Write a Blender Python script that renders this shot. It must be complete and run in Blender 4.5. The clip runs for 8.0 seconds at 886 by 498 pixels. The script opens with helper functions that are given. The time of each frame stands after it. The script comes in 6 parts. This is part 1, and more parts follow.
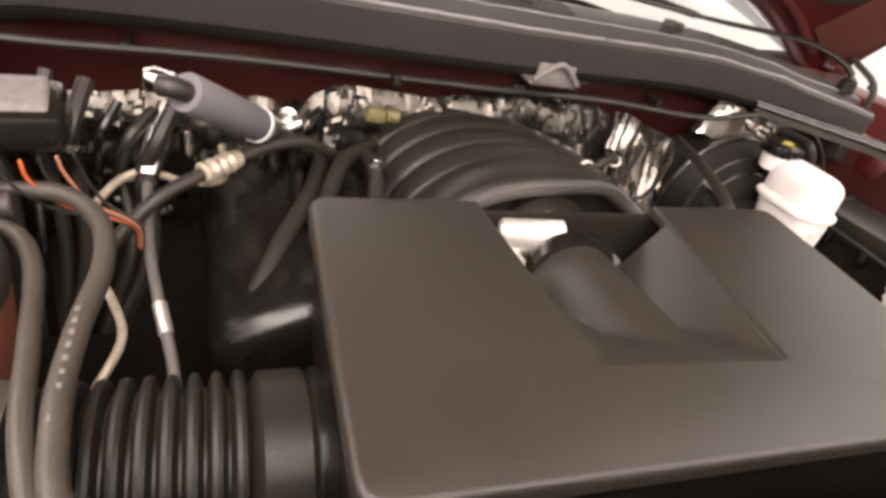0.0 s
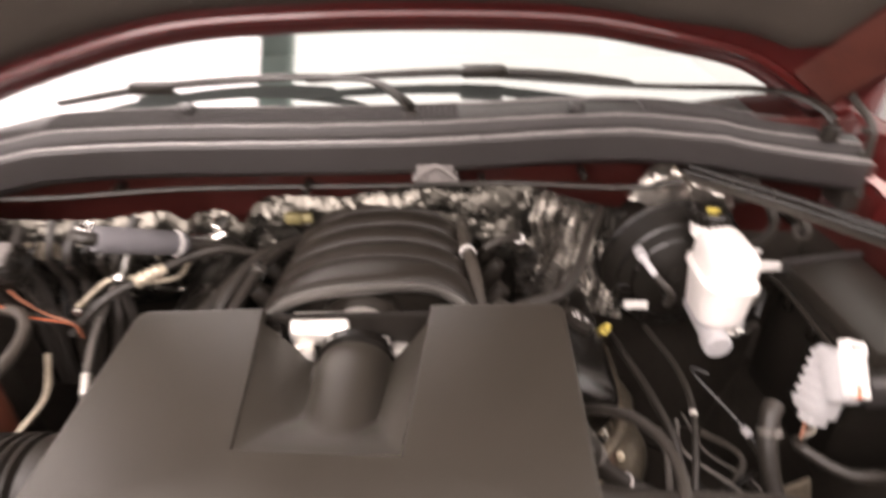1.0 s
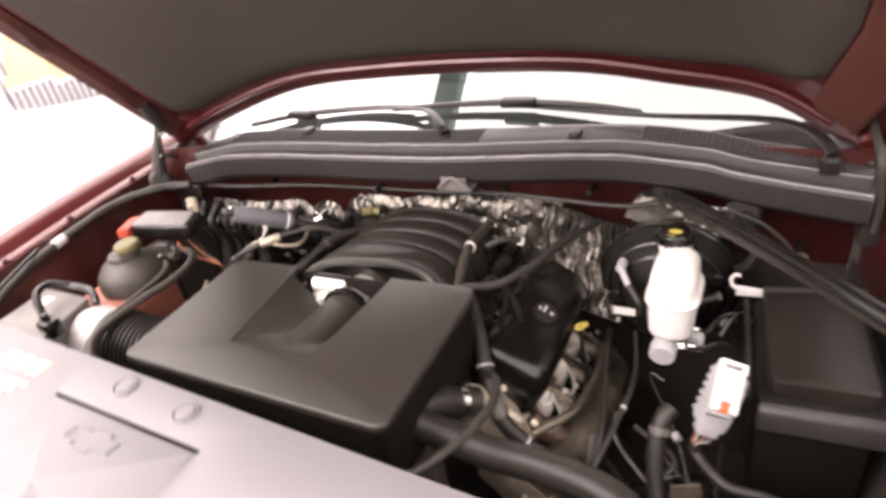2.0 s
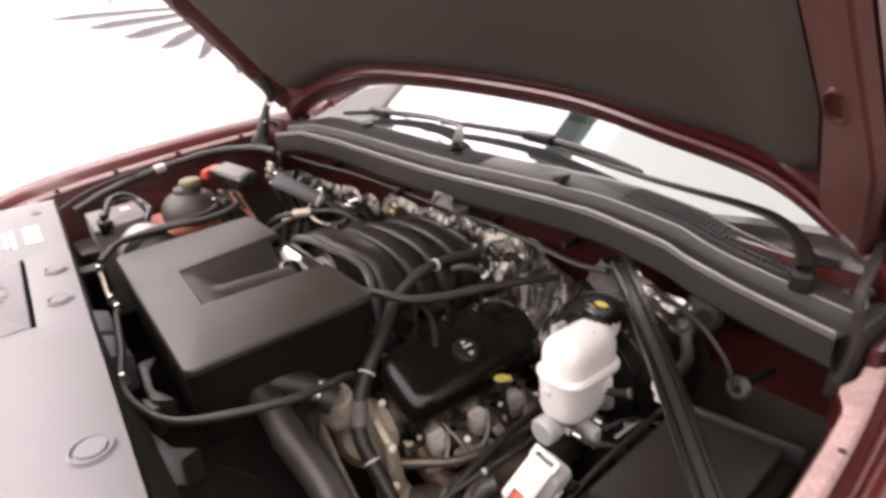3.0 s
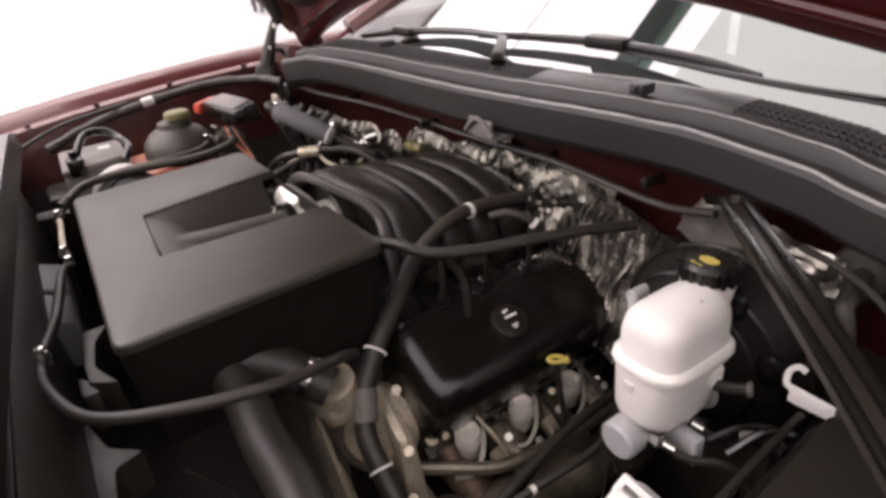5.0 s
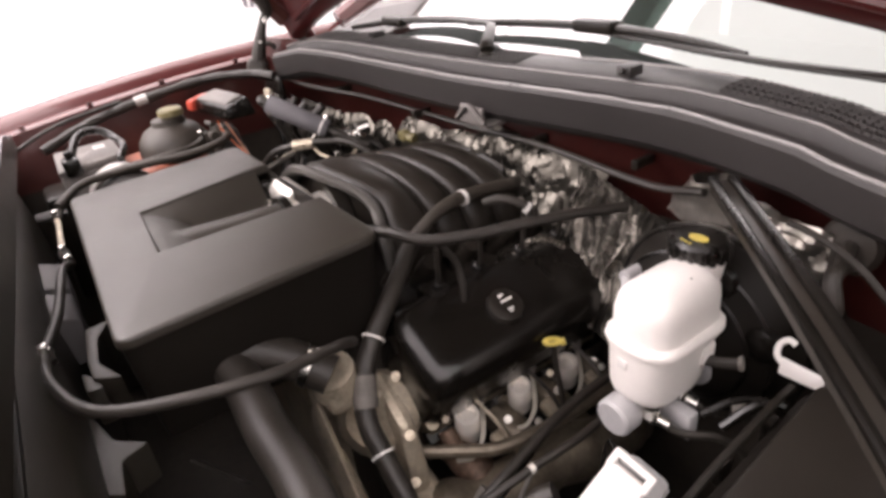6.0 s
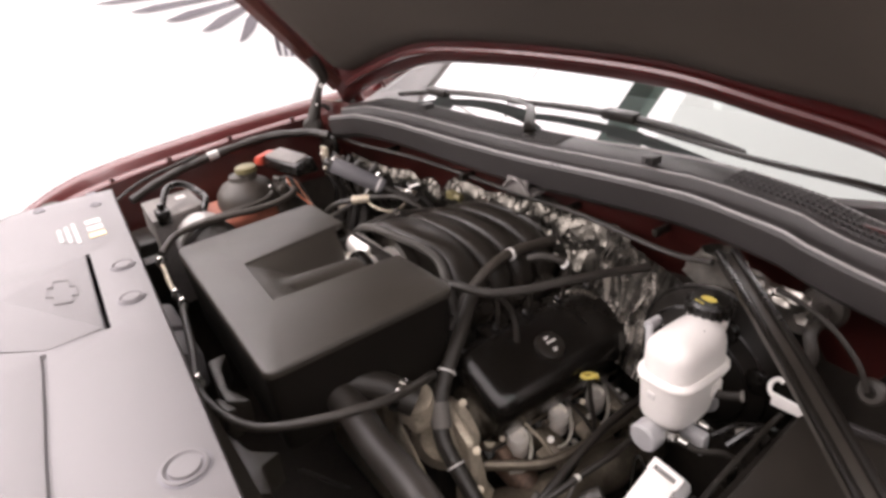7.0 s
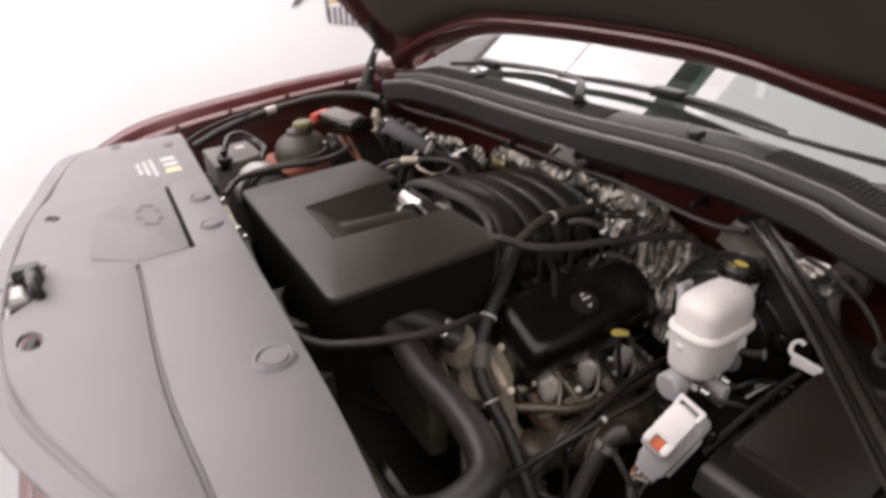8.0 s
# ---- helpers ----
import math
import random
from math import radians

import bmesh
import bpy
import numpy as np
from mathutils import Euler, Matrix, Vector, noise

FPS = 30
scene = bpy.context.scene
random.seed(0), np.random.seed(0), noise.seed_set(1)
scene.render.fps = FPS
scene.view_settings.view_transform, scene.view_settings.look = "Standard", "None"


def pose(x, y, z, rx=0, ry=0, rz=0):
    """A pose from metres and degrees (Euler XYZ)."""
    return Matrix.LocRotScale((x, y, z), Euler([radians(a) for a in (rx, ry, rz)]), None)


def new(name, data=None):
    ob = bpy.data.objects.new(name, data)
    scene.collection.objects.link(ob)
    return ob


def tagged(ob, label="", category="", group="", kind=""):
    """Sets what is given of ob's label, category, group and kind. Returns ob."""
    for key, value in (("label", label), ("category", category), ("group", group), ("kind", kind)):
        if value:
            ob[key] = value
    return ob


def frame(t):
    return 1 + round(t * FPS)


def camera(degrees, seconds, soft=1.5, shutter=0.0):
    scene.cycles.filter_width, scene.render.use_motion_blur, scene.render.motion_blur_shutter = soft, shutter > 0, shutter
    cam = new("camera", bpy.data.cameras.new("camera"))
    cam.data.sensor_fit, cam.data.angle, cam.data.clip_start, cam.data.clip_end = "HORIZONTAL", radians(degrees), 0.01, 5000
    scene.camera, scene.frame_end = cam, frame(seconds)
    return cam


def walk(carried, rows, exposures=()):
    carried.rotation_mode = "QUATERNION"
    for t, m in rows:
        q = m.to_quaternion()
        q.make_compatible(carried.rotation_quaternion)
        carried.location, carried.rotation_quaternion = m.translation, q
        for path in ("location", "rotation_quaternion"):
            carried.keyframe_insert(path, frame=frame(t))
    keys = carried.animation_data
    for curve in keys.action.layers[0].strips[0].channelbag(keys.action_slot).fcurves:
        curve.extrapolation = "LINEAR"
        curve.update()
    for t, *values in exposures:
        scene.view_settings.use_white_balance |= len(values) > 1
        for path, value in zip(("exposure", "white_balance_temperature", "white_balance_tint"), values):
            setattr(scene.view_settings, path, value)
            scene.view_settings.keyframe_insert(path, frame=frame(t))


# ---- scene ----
cam = camera(72.00, 8.0, 3.2, 0.5)
# seconds, place in metres, turn in degrees
ROWS = [
    (0.0, -0.3526, 0.0907, 1.3524, 58.47, -13.10, -18.40),
    (0.3, -0.3400, 0.0782, 1.3806, 59.78, -11.54, -19.24),
    (0.5, -0.2477, 0.0137, 1.4903, 53.90, -8.14, -17.02),
    (0.8, 0.0008, -0.0409, 1.5537, 54.18, -0.77, -9.90),
    (1.0, 0.0932, -0.0500, 1.5752, 57.04, -0.11, -0.16),
    (1.2, 0.1766, -0.0832, 1.6188, 58.33, 2.93, 6.93),
    (2.3, 0.7689, -0.1735, 1.6720, 59.60, 6.38, 33.59),
    (2.5, 0.8604, -0.0730, 1.6321, 62.26, 2.95, 39.77),
    (3.0, 0.9800, 0.1244, 1.5777, 65.23, 3.33, 52.33),
    (3.5, 0.9590, 0.1793, 1.5535, 67.05, 5.98, 56.61),
    (4.0, 0.8279, 0.2324, 1.4841, 66.95, 8.29, 58.09),
    (4.5, 0.7994, 0.2446, 1.4434, 62.94, 5.13, 55.94),
    (4.7, 0.7978, 0.2526, 1.4391, 62.58, 3.96, 55.73),
    (5.8, 0.8098, 0.2515, 1.4367, 60.16, 6.44, 54.39),
    (6.0, 0.8116, 0.2523, 1.4372, 61.17, 5.99, 54.62),
    (6.5, 0.8413, 0.1842, 1.5139, 63.40, 5.50, 56.45),
    (7.0, 0.8799, 0.0996, 1.5716, 63.46, 5.10, 54.62),
    (7.5, 0.8769, 0.0236, 1.6016, 63.28, 2.72, 53.26),
    (8.0, 0.9276, 0.0104, 1.5628, 62.14, 2.13, 58.33),
]
walk(cam, [(t, pose(x, y, z, rx, ry, rz)) for t, x, y, z, rx, ry, rz in ROWS], [
    (0.0, 0.54, 7050, 12), (0.5, 0.64, 6950, 12), (0.8, 0.67, 6900, 13), (1.2, 0.63, 6900, 14), (2.3, 0.52, 6600, 14), (3.0, 0.16, 6500, 13), (4.0, -0.24, 6500, 12), (4.6, -0.32, 6500, 13), (5.8, 0.12, 6550, 13), (6.0, 0.20, 6550, 13), (7.0, 0.02, 6500, 12), (7.5, -0.26, 6500, 12), (8.0, -0.53, 6450, 11)])

# ---- world and light ----
world = bpy.data.worlds.new("world")
scene.world = world
world.use_nodes = True
world.node_tree.nodes["Background"].inputs[0].default_value = (0.9, 0.95, 1.0, 1)
world.node_tree.nodes["Background"].inputs[1].default_value = 0.05


# ---- materials ----
def material(name, color, rough=0.5, metal=0.0, grain=0.0, scale=60.0, bump=0.0, vary=0.25, coat=0.0, spec=0.5, stretch=(1, 1, 1), big=6.0):
    """Base colour with large stains and fine grain, roughness that varies with them, and fine relief."""
    m = bpy.data.materials.new(name)
    m.use_nodes = True
    n, l = m.node_tree.nodes, m.node_tree.links
    p = n["Principled BSDF"]
    p.inputs["Metallic"].default_value = metal
    p.inputs["Specular IOR Level"].default_value = spec
    p.inputs["Coat Weight"].default_value = coat
    p.inputs["Coat Roughness"].default_value = 0.06
    co = n.new("ShaderNodeTexCoord")
    mp = n.new("ShaderNodeMapping")
    mp.inputs["Scale"].default_value = stretch
    l.new(co.outputs["Object"], mp.inputs["Vector"])
    fine = n.new("ShaderNodeTexNoise")
    fine.inputs["Scale"].default_value = scale
    fine.inputs["Detail"].default_value = 4
    l.new(mp.outputs[0], fine.inputs["Vector"])
    large = n.new("ShaderNodeTexNoise")
    large.inputs["Scale"].default_value = big
    large.inputs["Detail"].default_value = 5
    large.inputs["Roughness"].default_value = 0.65
    l.new(co.outputs["Object"], large.inputs["Vector"])
    mix = n.new("ShaderNodeMath")
    mix.operation = "MULTIPLY_ADD"
    l.new(fine.outputs[0], mix.inputs[0])
    mix.inputs[1].default_value = 0.5
    l.new(large.outputs[0], mix.inputs[2])
    ramp = n.new("ShaderNodeMapRange")
    ramp.inputs["From Min"].default_value, ramp.inputs["From Max"].default_value = 0.45, 1.05
    ramp.inputs["To Min"].default_value, ramp.inputs["To Max"].default_value = 1 - vary, 1 + vary
    l.new(mix.outputs[0], ramp.inputs[0])
    mul = n.new("ShaderNodeVectorMath")
    mul.operation = "SCALE"
    mul.inputs[0].default_value = color
    l.new(ramp.outputs[0], mul.inputs["Scale"])
    l.new(mul.outputs[0], p.inputs["Base Color"])
    rr = n.new("ShaderNodeMapRange")
    rr.inputs["From Min"].default_value, rr.inputs["From Max"].default_value = 0.3, 0.7
    rr.inputs["To Min"].default_value, rr.inputs["To Max"].default_value = max(rough - 0.06, 0.03), min(rough + 0.06, 1)
    l.new(large.outputs[0], rr.inputs[0])
    l.new(rr.outputs[0], p.inputs["Roughness"])
    if bump:
        b = n.new("ShaderNodeBump")
        b.inputs["Strength"].default_value = bump
        b.inputs["Distance"].default_value = 0.002
        l.new(fine.outputs[0], b.inputs["Height"])
        l.new(b.outputs[0], p.inputs["Normal"])
    return m


def glow(name, color, strength):
    m = bpy.data.materials.new(name)
    m.use_nodes = True
    p = m.node_tree.nodes["Principled BSDF"]
    p.inputs["Base Color"].default_value = (*color, 1)
    p.inputs["Emission Color"].default_value = (*color, 1)
    p.inputs["Emission Strength"].default_value = strength
    return m


M = {
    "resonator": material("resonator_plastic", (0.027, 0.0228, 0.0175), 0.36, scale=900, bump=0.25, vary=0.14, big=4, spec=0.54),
    "black": material("black_plastic", (0.0174, 0.0145, 0.0116), 0.38, scale=500, bump=0.2, vary=0.3, spec=0.25),
    "manifold": material("manifold_plastic", (0.0216, 0.0180, 0.0144), 0.33, scale=700, bump=0.2, vary=0.3, big=9, spec=0.3),
    "gloss": material("gloss_black_paint", (0.0077, 0.0064, 0.0051), 0.26, scale=120, bump=0.05, vary=0.3),
    "dark": material("dark_oily_metal", (0.0264, 0.0220, 0.0176), 0.55, 0.1, scale=90, bump=0.5, vary=0.5),
    "shield": material("grey_shield_plastic", (0.178, 0.167, 0.170), 0.5, scale=1400, bump=0.2, vary=0.06, big=3),
    "cowl": material("cowl_plastic", (0.035, 0.0315, 0.030), 0.44, scale=800, bump=0.3, vary=0.18, big=5, spec=0.42),
    "grille": material("grille_black", (0.015, 0.014, 0.014), 0.6, scale=400, vary=0.2),
    "paint": material("red_car_paint", (0.070, 0.008, 0.007), 0.34, 0.1, scale=900, vary=0.12, coat=0.45, big=4),
    "flange": material("red_flange_paint", (0.058, 0.0135, 0.011), 0.35, 0.1, scale=200, bump=0.1, vary=0.25, coat=0.5, big=12),
    "liner": material("hood_liner_felt", (0.070, 0.058, 0.047), 0.92, scale=1200, bump=0.6, vary=0.12, spec=0.2, big=3),
    "rubber": material("rubber_hose", (0.0234, 0.0195, 0.0156), 0.47, scale=300, bump=0.25, vary=0.35),
    "greyhose": material("grey_rubber_hose", (0.0444, 0.0370, 0.0296), 0.5, scale=300, bump=0.3, vary=0.35),
    "lead": material("pale_grey_lead", (0.42, 0.39, 0.33), 0.5, scale=200, vary=0.2),
    "alu": material("cast_aluminium", (0.78, 0.75, 0.70), 0.36, 0.8, scale=260, bump=0.5, vary=0.25, big=20),
    "oldalu": material("dull_oxidised_aluminium", (0.50, 0.435, 0.335), 0.40, 0.5, scale=160, bump=0.6, vary=0.4, big=25),
    "steel": material("bright_steel", (0.7, 0.68, 0.64), 0.22, 1.0, scale=300, bump=0.15, vary=0.15, big=20),
    # one foil in three tones, its bright and dark reflections put into the colour
    "foil": material("crumpled_foil", (0.105, 0.097, 0.083), 0.29, 0.92, scale=60, bump=0.4, vary=0.3, big=40),
    "darkfoil": material("dark_foil", (0.19, 0.174, 0.152), 0.25, 0.95, scale=70, bump=0.6, vary=0.5, big=30),
    "iron": material("brown_cast_iron", (0.15, 0.126, 0.094), 0.36, 0.5, scale=140, bump=0.6, vary=0.45, big=28),
    "sleeve": material("grey_woven_sleeve", (0.13, 0.118, 0.105), 0.6, scale=400, bump=0.5, vary=0.25),
    "flange_glare": material("pale_pink_flange_glare", (0.50, 0.33, 0.31), 0.4, scale=160, bump=0.4, vary=0.3, big=30),
    "dullalu": material("dull_shield_metal", (0.95, 0.90, 0.82), 0.22, 0.35, scale=120, bump=0.12, vary=0.12, big=40),
    # matt black; on the resonator side it also carries the shade
    "boxside": material("matt_black_and_shaded_plastic", (0.0110, 0.0092, 0.0074), 0.5, scale=500, bump=0.2, vary=0.3, spec=0.15),
    "brightfoil": material("lit_crumpled_foil", (0.52, 0.49, 0.44), 0.34, 1.0, scale=90, bump=0.5, vary=0.3, big=40),
    "innerpaint": material("dull_inner_red_paint", (0.075, 0.021, 0.014), 0.5, 0.0, scale=300, bump=0.2, vary=0.45, big=9),
    "rust": material("heat_tinted_iron", (0.13, 0.085, 0.06), 0.6, 0.5, scale=120, bump=0.6, vary=0.6, big=30),
    "white": material("white_reservoir_plastic", (0.80, 0.76, 0.72), 0.35, scale=120, vary=0.04, big=8),
    "grey_plug": material("grey_connector_plastic", (0.42, 0.41, 0.41), 0.45, scale=200, bump=0.1, vary=0.12),
    "blue": material("blue_grey_foam_sleeve", (0.135, 0.130, 0.136), 0.7, scale=500, bump=0.3, vary=0.12),
    "yellow": material("yellow_plastic", (0.55, 0.44, 0.10), 0.45, vary=0.15),
    "lime": material("yellow_green_plastic", (0.14, 0.118, 0.05), 0.5, vary=0.2),
    "orange": material("orange_wire_sleeve", (0.60, 0.13, 0.035), 0.45, vary=0.2),
    "redcap": material("red_terminal_cover", (0.42, 0.060, 0.035), 0.4, vary=0.15),
    "tank": material("amber_coolant_tank", (0.30, 0.100, 0.062), 0.42, scale=60, vary=0.22, big=9),
    "label": material("white_label", (0.72, 0.69, 0.66), 0.5, vary=0.06),
    "wall": material("white_wall_paint", (0.90, 0.90, 0.90), 0.7, scale=60, bump=0.1, vary=0.03, big=1.0),
    # unseen floor and south wall: grey only to cut bounce into the bay
    "floor": material("grey_floor_coating", (0.30, 0.30, 0.30), 0.4, scale=30, vary=0.05, big=0.8),
    "hall": material("grey_fill_cut_wall", (0.22, 0.22, 0.22), 0.7, scale=60, vary=0.06, big=1.0),
    "ceiling": material("white_ceiling", (0.80, 0.80, 0.78), 0.8, vary=0.03, big=1.0),
    "mural": material("grey_mural_paint", (0.20, 0.19, 0.205), 0.6, vary=0.12),
    "ochre": material("ochre_mural_paint", (0.75, 0.60, 0.36), 0.6, vary=0.2),
    "beam": material("green_beam_paint", (0.15, 0.25, 0.21), 0.5, vary=0.2),
    "cabin": material("grey_cabin_plastic", (0.33, 0.33, 0.33), 0.7, vary=0.1),
    "bay": material("black_bay_surface", (0.0324, 0.0270, 0.0216), 0.6, scale=60, bump=0.4, vary=0.5, spec=0.3),
    "seal": material("black_seal_rubber", (0.0300, 0.0250, 0.0200), 0.42, scale=200, bump=0.2, vary=0.3),
    "edge": material("worn_edge_with_highlight", (0.22, 0.205, 0.195), 0.32, scale=300, bump=0.3, vary=0.35, big=25),
    "sticker": material("worn_pale_sticker", (0.50, 0.48, 0.46), 0.5, scale=300, vary=0.3, big=60),
    "dusty": material("dust_grey_plastic", (0.17, 0.155, 0.145), 0.6, scale=160, bump=0.3, vary=0.35, big=18),
    "lip": material("lip_plastic_with_sheen", (0.080, 0.074, 0.067), 0.42, scale=300, bump=0.2, vary=0.25, big=18),
    "wirepink": material("faded_orange_wire", (0.48, 0.20, 0.12), 0.5, vary=0.2),
    "lamp": glow("bright_ceiling_light_diffuser", (1.0, 0.925, 0.925), 7.4),
    "midlamp": glow("dimmer_ceiling_light_diffuser", (1.0, 0.925, 0.925), 3.2),
    "dimlamp": glow("faint_ceiling_light_diffuser", (0.96, 0.97, 0.93), 1.7),
    "faintlamp": glow("weakest_ceiling_light_diffuser", (1.0, 0.925, 0.925), 0.8),
    "reflection_glow": glow("added_reflection_glow", (1.0, 0.97, 0.97), 3.0),
    "lowlamp": glow("ceiling_light_diffuser", (1.0, 0.925, 0.925), 2.4),
}


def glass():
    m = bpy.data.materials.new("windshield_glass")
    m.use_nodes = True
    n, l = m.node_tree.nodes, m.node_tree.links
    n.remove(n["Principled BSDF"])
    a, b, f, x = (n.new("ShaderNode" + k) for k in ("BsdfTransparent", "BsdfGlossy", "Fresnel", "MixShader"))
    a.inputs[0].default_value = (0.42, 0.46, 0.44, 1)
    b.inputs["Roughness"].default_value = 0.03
    # index far above real glass, to whiten the reflections
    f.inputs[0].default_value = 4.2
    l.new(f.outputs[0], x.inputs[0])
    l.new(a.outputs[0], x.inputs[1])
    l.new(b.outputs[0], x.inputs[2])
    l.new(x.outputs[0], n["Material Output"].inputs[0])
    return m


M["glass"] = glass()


# ---- builders ----
def mesh_of(bm, name, smooth=35):
    me = bpy.data.meshes.new(name)
    bmesh.ops.recalc_face_normals(bm, faces=bm.faces)
    bm.to_mesh(me)
    bm.free()
    me.polygons.foreach_set("use_smooth", [True] * len(me.polygons))
    me.set_sharp_from_angle(angle=radians(smooth))
    return me


def placed(ob):
    """The pose of an object in the world."""
    up = placed(ob.parent) @ ob.matrix_parent_inverse if ob.parent else Matrix()
    return up @ ob.matrix_basis


def part(name, bm, mat, parent=None, label="", smooth=35, m=None):
    me = mesh_of(bm, name, smooth) if isinstance(bm, bmesh.types.BMesh) else bm
    if not me.materials:
        me.materials.append(M[mat])
    ob = new(name, me)
    if m is not None:
        ob.matrix_basis = m
    if parent is not None:
        ob.parent = parent
        ob.matrix_parent_inverse = placed(parent).inverted()
    return tagged(ob, label)


def thing(name, at, label, category, group="", kind=""):
    ob = new(name)
    ob.empty_display_size = 0.02
    ob.location = at
    return tagged(ob, label, category, group, kind)


def nudge(ob, x, y, z):
    """Moves a whole finished thing."""
    ob.location += Vector((x, y, z))


def box(x0, x1, y0, y1, z0, z1, bevel=0.004, m=None, seg=2):
    bm = bmesh.new()
    bmesh.ops.create_cube(bm, size=1)
    for v in bm.verts:
        v.co = Vector(((x0 + x1) / 2 + v.co.x * (x1 - x0), (y0 + y1) / 2 + v.co.y * (y1 - y0), (z0 + z1) / 2 + v.co.z * (z1 - z0)))
    if bevel:
        bmesh.ops.bevel(bm, geom=list(bm.edges), offset=min(bevel, 0.45 * min(x1 - x0, y1 - y0, z1 - z0)), segments=seg, profile=0.5, affect="EDGES")
    if m is not None:
        bm.transform(m)
    return bm


def hexa(low, high, bevel=0.004, seg=2):
    """A solid between two quads of points."""
    bm = bmesh.new()
    a = [bm.verts.new(p) for p in low]
    b = [bm.verts.new(p) for p in high]
    bm.faces.new(a)
    bm.faces.new(b)
    for i in range(len(a)):
        j = (i + 1) % len(a)
        bm.faces.new((a[i], a[j], b[j], b[i]))
    bmesh.ops.recalc_face_normals(bm, faces=bm.faces)
    if bevel:
        bmesh.ops.bevel(bm, geom=list(bm.edges), offset=bevel, segments=seg, profile=0.5, affect="EDGES")
    return bm


def rounded(poly, r, seg=5):
    """A polygon with its corners rounded."""
    out, n = [], len(poly)
    for i in range(n):
        p, q, s = Vector(poly[i - 1]), Vector(poly[i]), Vector(poly[(i + 1) % n])
        a, b = (p - q), (s - q)
        k = min(r, 0.45 * a.length, 0.45 * b.length)
        a, b = q + a.normalized() * k, q + b.normalized() * k
        for j in range(seg + 1):
            t = j / seg
            out.append(tuple((1 - t) ** 2 * a + 2 * t * (1 - t) * q + t * t * b))
    return out


def plate(outer, z0, z1, holes=(), bevel=0.0, z=None, seg=2):
    """A sheet of the outline, with holes through it. z: a height added by place."""
    bm = bmesh.new()
    lift = z or (lambda x, y: 0.0)
    rims = []
    edges = []
    for ring in (outer, *holes):
        vs = [bm.verts.new((p[0], p[1], z1)) for p in ring]
        es = [bm.edges.new((vs[i], vs[(i + 1) % len(vs)])) for i in range(len(vs))]
        rims += es
        edges += es
    bmesh.ops.triangle_fill(bm, use_beauty=True, use_dissolve=False, edges=edges)
    got = bmesh.ops.extrude_face_region(bm, geom=list(bm.faces))
    for v in got["geom"]:
        if isinstance(v, bmesh.types.BMVert):
            v.co.z = z0
    bmesh.ops.recalc_face_normals(bm, faces=bm.faces)
    if bevel:
        top = [e for e in bm.edges if all(abs(v.co.z - z1) < 1e-6 for v in e.verts) and len(e.link_faces) == 2 and e.calc_face_angle(0) > 1]
        bmesh.ops.bevel(bm, geom=top, offset=bevel, segments=seg, profile=0.5, affect="EDGES")
    for v in bm.verts:
        v.co.z += lift(v.co.x, v.co.y)
    return bm


def spline(points, step=8):
    """A smooth line through the points."""
    p = [Vector(q) for q in points]
    p = [2 * p[0] - p[1], *p, 2 * p[-1] - p[-2]]
    out = []
    for i in range(1, len(p) - 2):
        for j in range(step):
            t = j / step
            a, b, c, d = p[i - 1 : i + 3]
            out.append(0.5 * (2 * b + (c - a) * t + (2 * a - 5 * b + 4 * c - d) * t * t + (3 * b - a - 3 * c + d) * t ** 3))
    out.append(p[-2])
    return out


def tube(points, r, sides=12, step=8, radius=None, squash=1.0, caps=True):
    """A pipe along a smooth line. radius: a function of the way along, from 0 to 1, that scales r."""
    line = spline(points, step) if step > 1 else [Vector(q) for q in points]
    bm = bmesh.new()
    rings, up = [], Vector((0, 0, 1))
    for i, c in enumerate(line):
        way = (line[min(i + 1, len(line) - 1)] - line[max(i - 1, 0)]).normalized()
        if abs(way.dot(up)) > 0.98:
            up = Vector((1, 0, 0))
        side = way.cross(up).normalized()
        up = side.cross(way).normalized()
        k = r * (radius(i / (len(line) - 1)) if radius else 1)
        rings.append([bm.verts.new(c + k * (math.cos(a) * side + squash * math.sin(a) * up)) for a in (2 * math.pi * s / sides for s in range(sides))])
    for a, b in zip(rings, rings[1:]):
        for s in range(sides):
            bm.faces.new((a[s], a[(s + 1) % sides], b[(s + 1) % sides], b[s]))
    if caps:
        bm.faces.new(rings[0][::-1])
        bm.faces.new(rings[-1])
    return bm


def lathe(profile, m=None, sides=28):
    """Turns a profile of (radius, height) round the z axis."""
    bm = bmesh.new()
    rings = []
    for r, z in profile:
        if r < 1e-5:
            rings.append([bm.verts.new((0, 0, z))])
        else:
            rings.append([bm.verts.new((r * math.cos(2 * math.pi * s / sides), r * math.sin(2 * math.pi * s / sides), z)) for s in range(sides)])
    for a, b in zip(rings, rings[1:]):
        for s in range(sides):
            t = (s + 1) % sides
            if len(a) == 1 and len(b) > 1:
                bm.faces.new((a[0], b[s], b[t]))
            elif len(b) == 1 and len(a) > 1:
                bm.faces.new((a[s], a[t], b[0]))
            elif len(a) > 1:
                bm.faces.new((a[s], a[t], b[t], b[s]))
    for ring in (rings[0], rings[-1]):
        if len(ring) > 2:
            bm.faces.new(ring)
    if m is not None:
        bm.transform(m)
    return bm


def loft(rings, closed=False, caps=False):
    """A skin over rows of points."""
    bm = bmesh.new()
    vs = [[bm.verts.new(p) for p in ring] for ring in rings]
    n = len(vs[0])
    for a, b in zip(vs, vs[1:]):
        for i in range(n if closed else n - 1):
            bm.faces.new((a[i], a[(i + 1) % n], b[(i + 1) % n], b[i]))
    if caps:
        bm.faces.new(vs[0])
        bm.faces.new(vs[-1])
    return bm


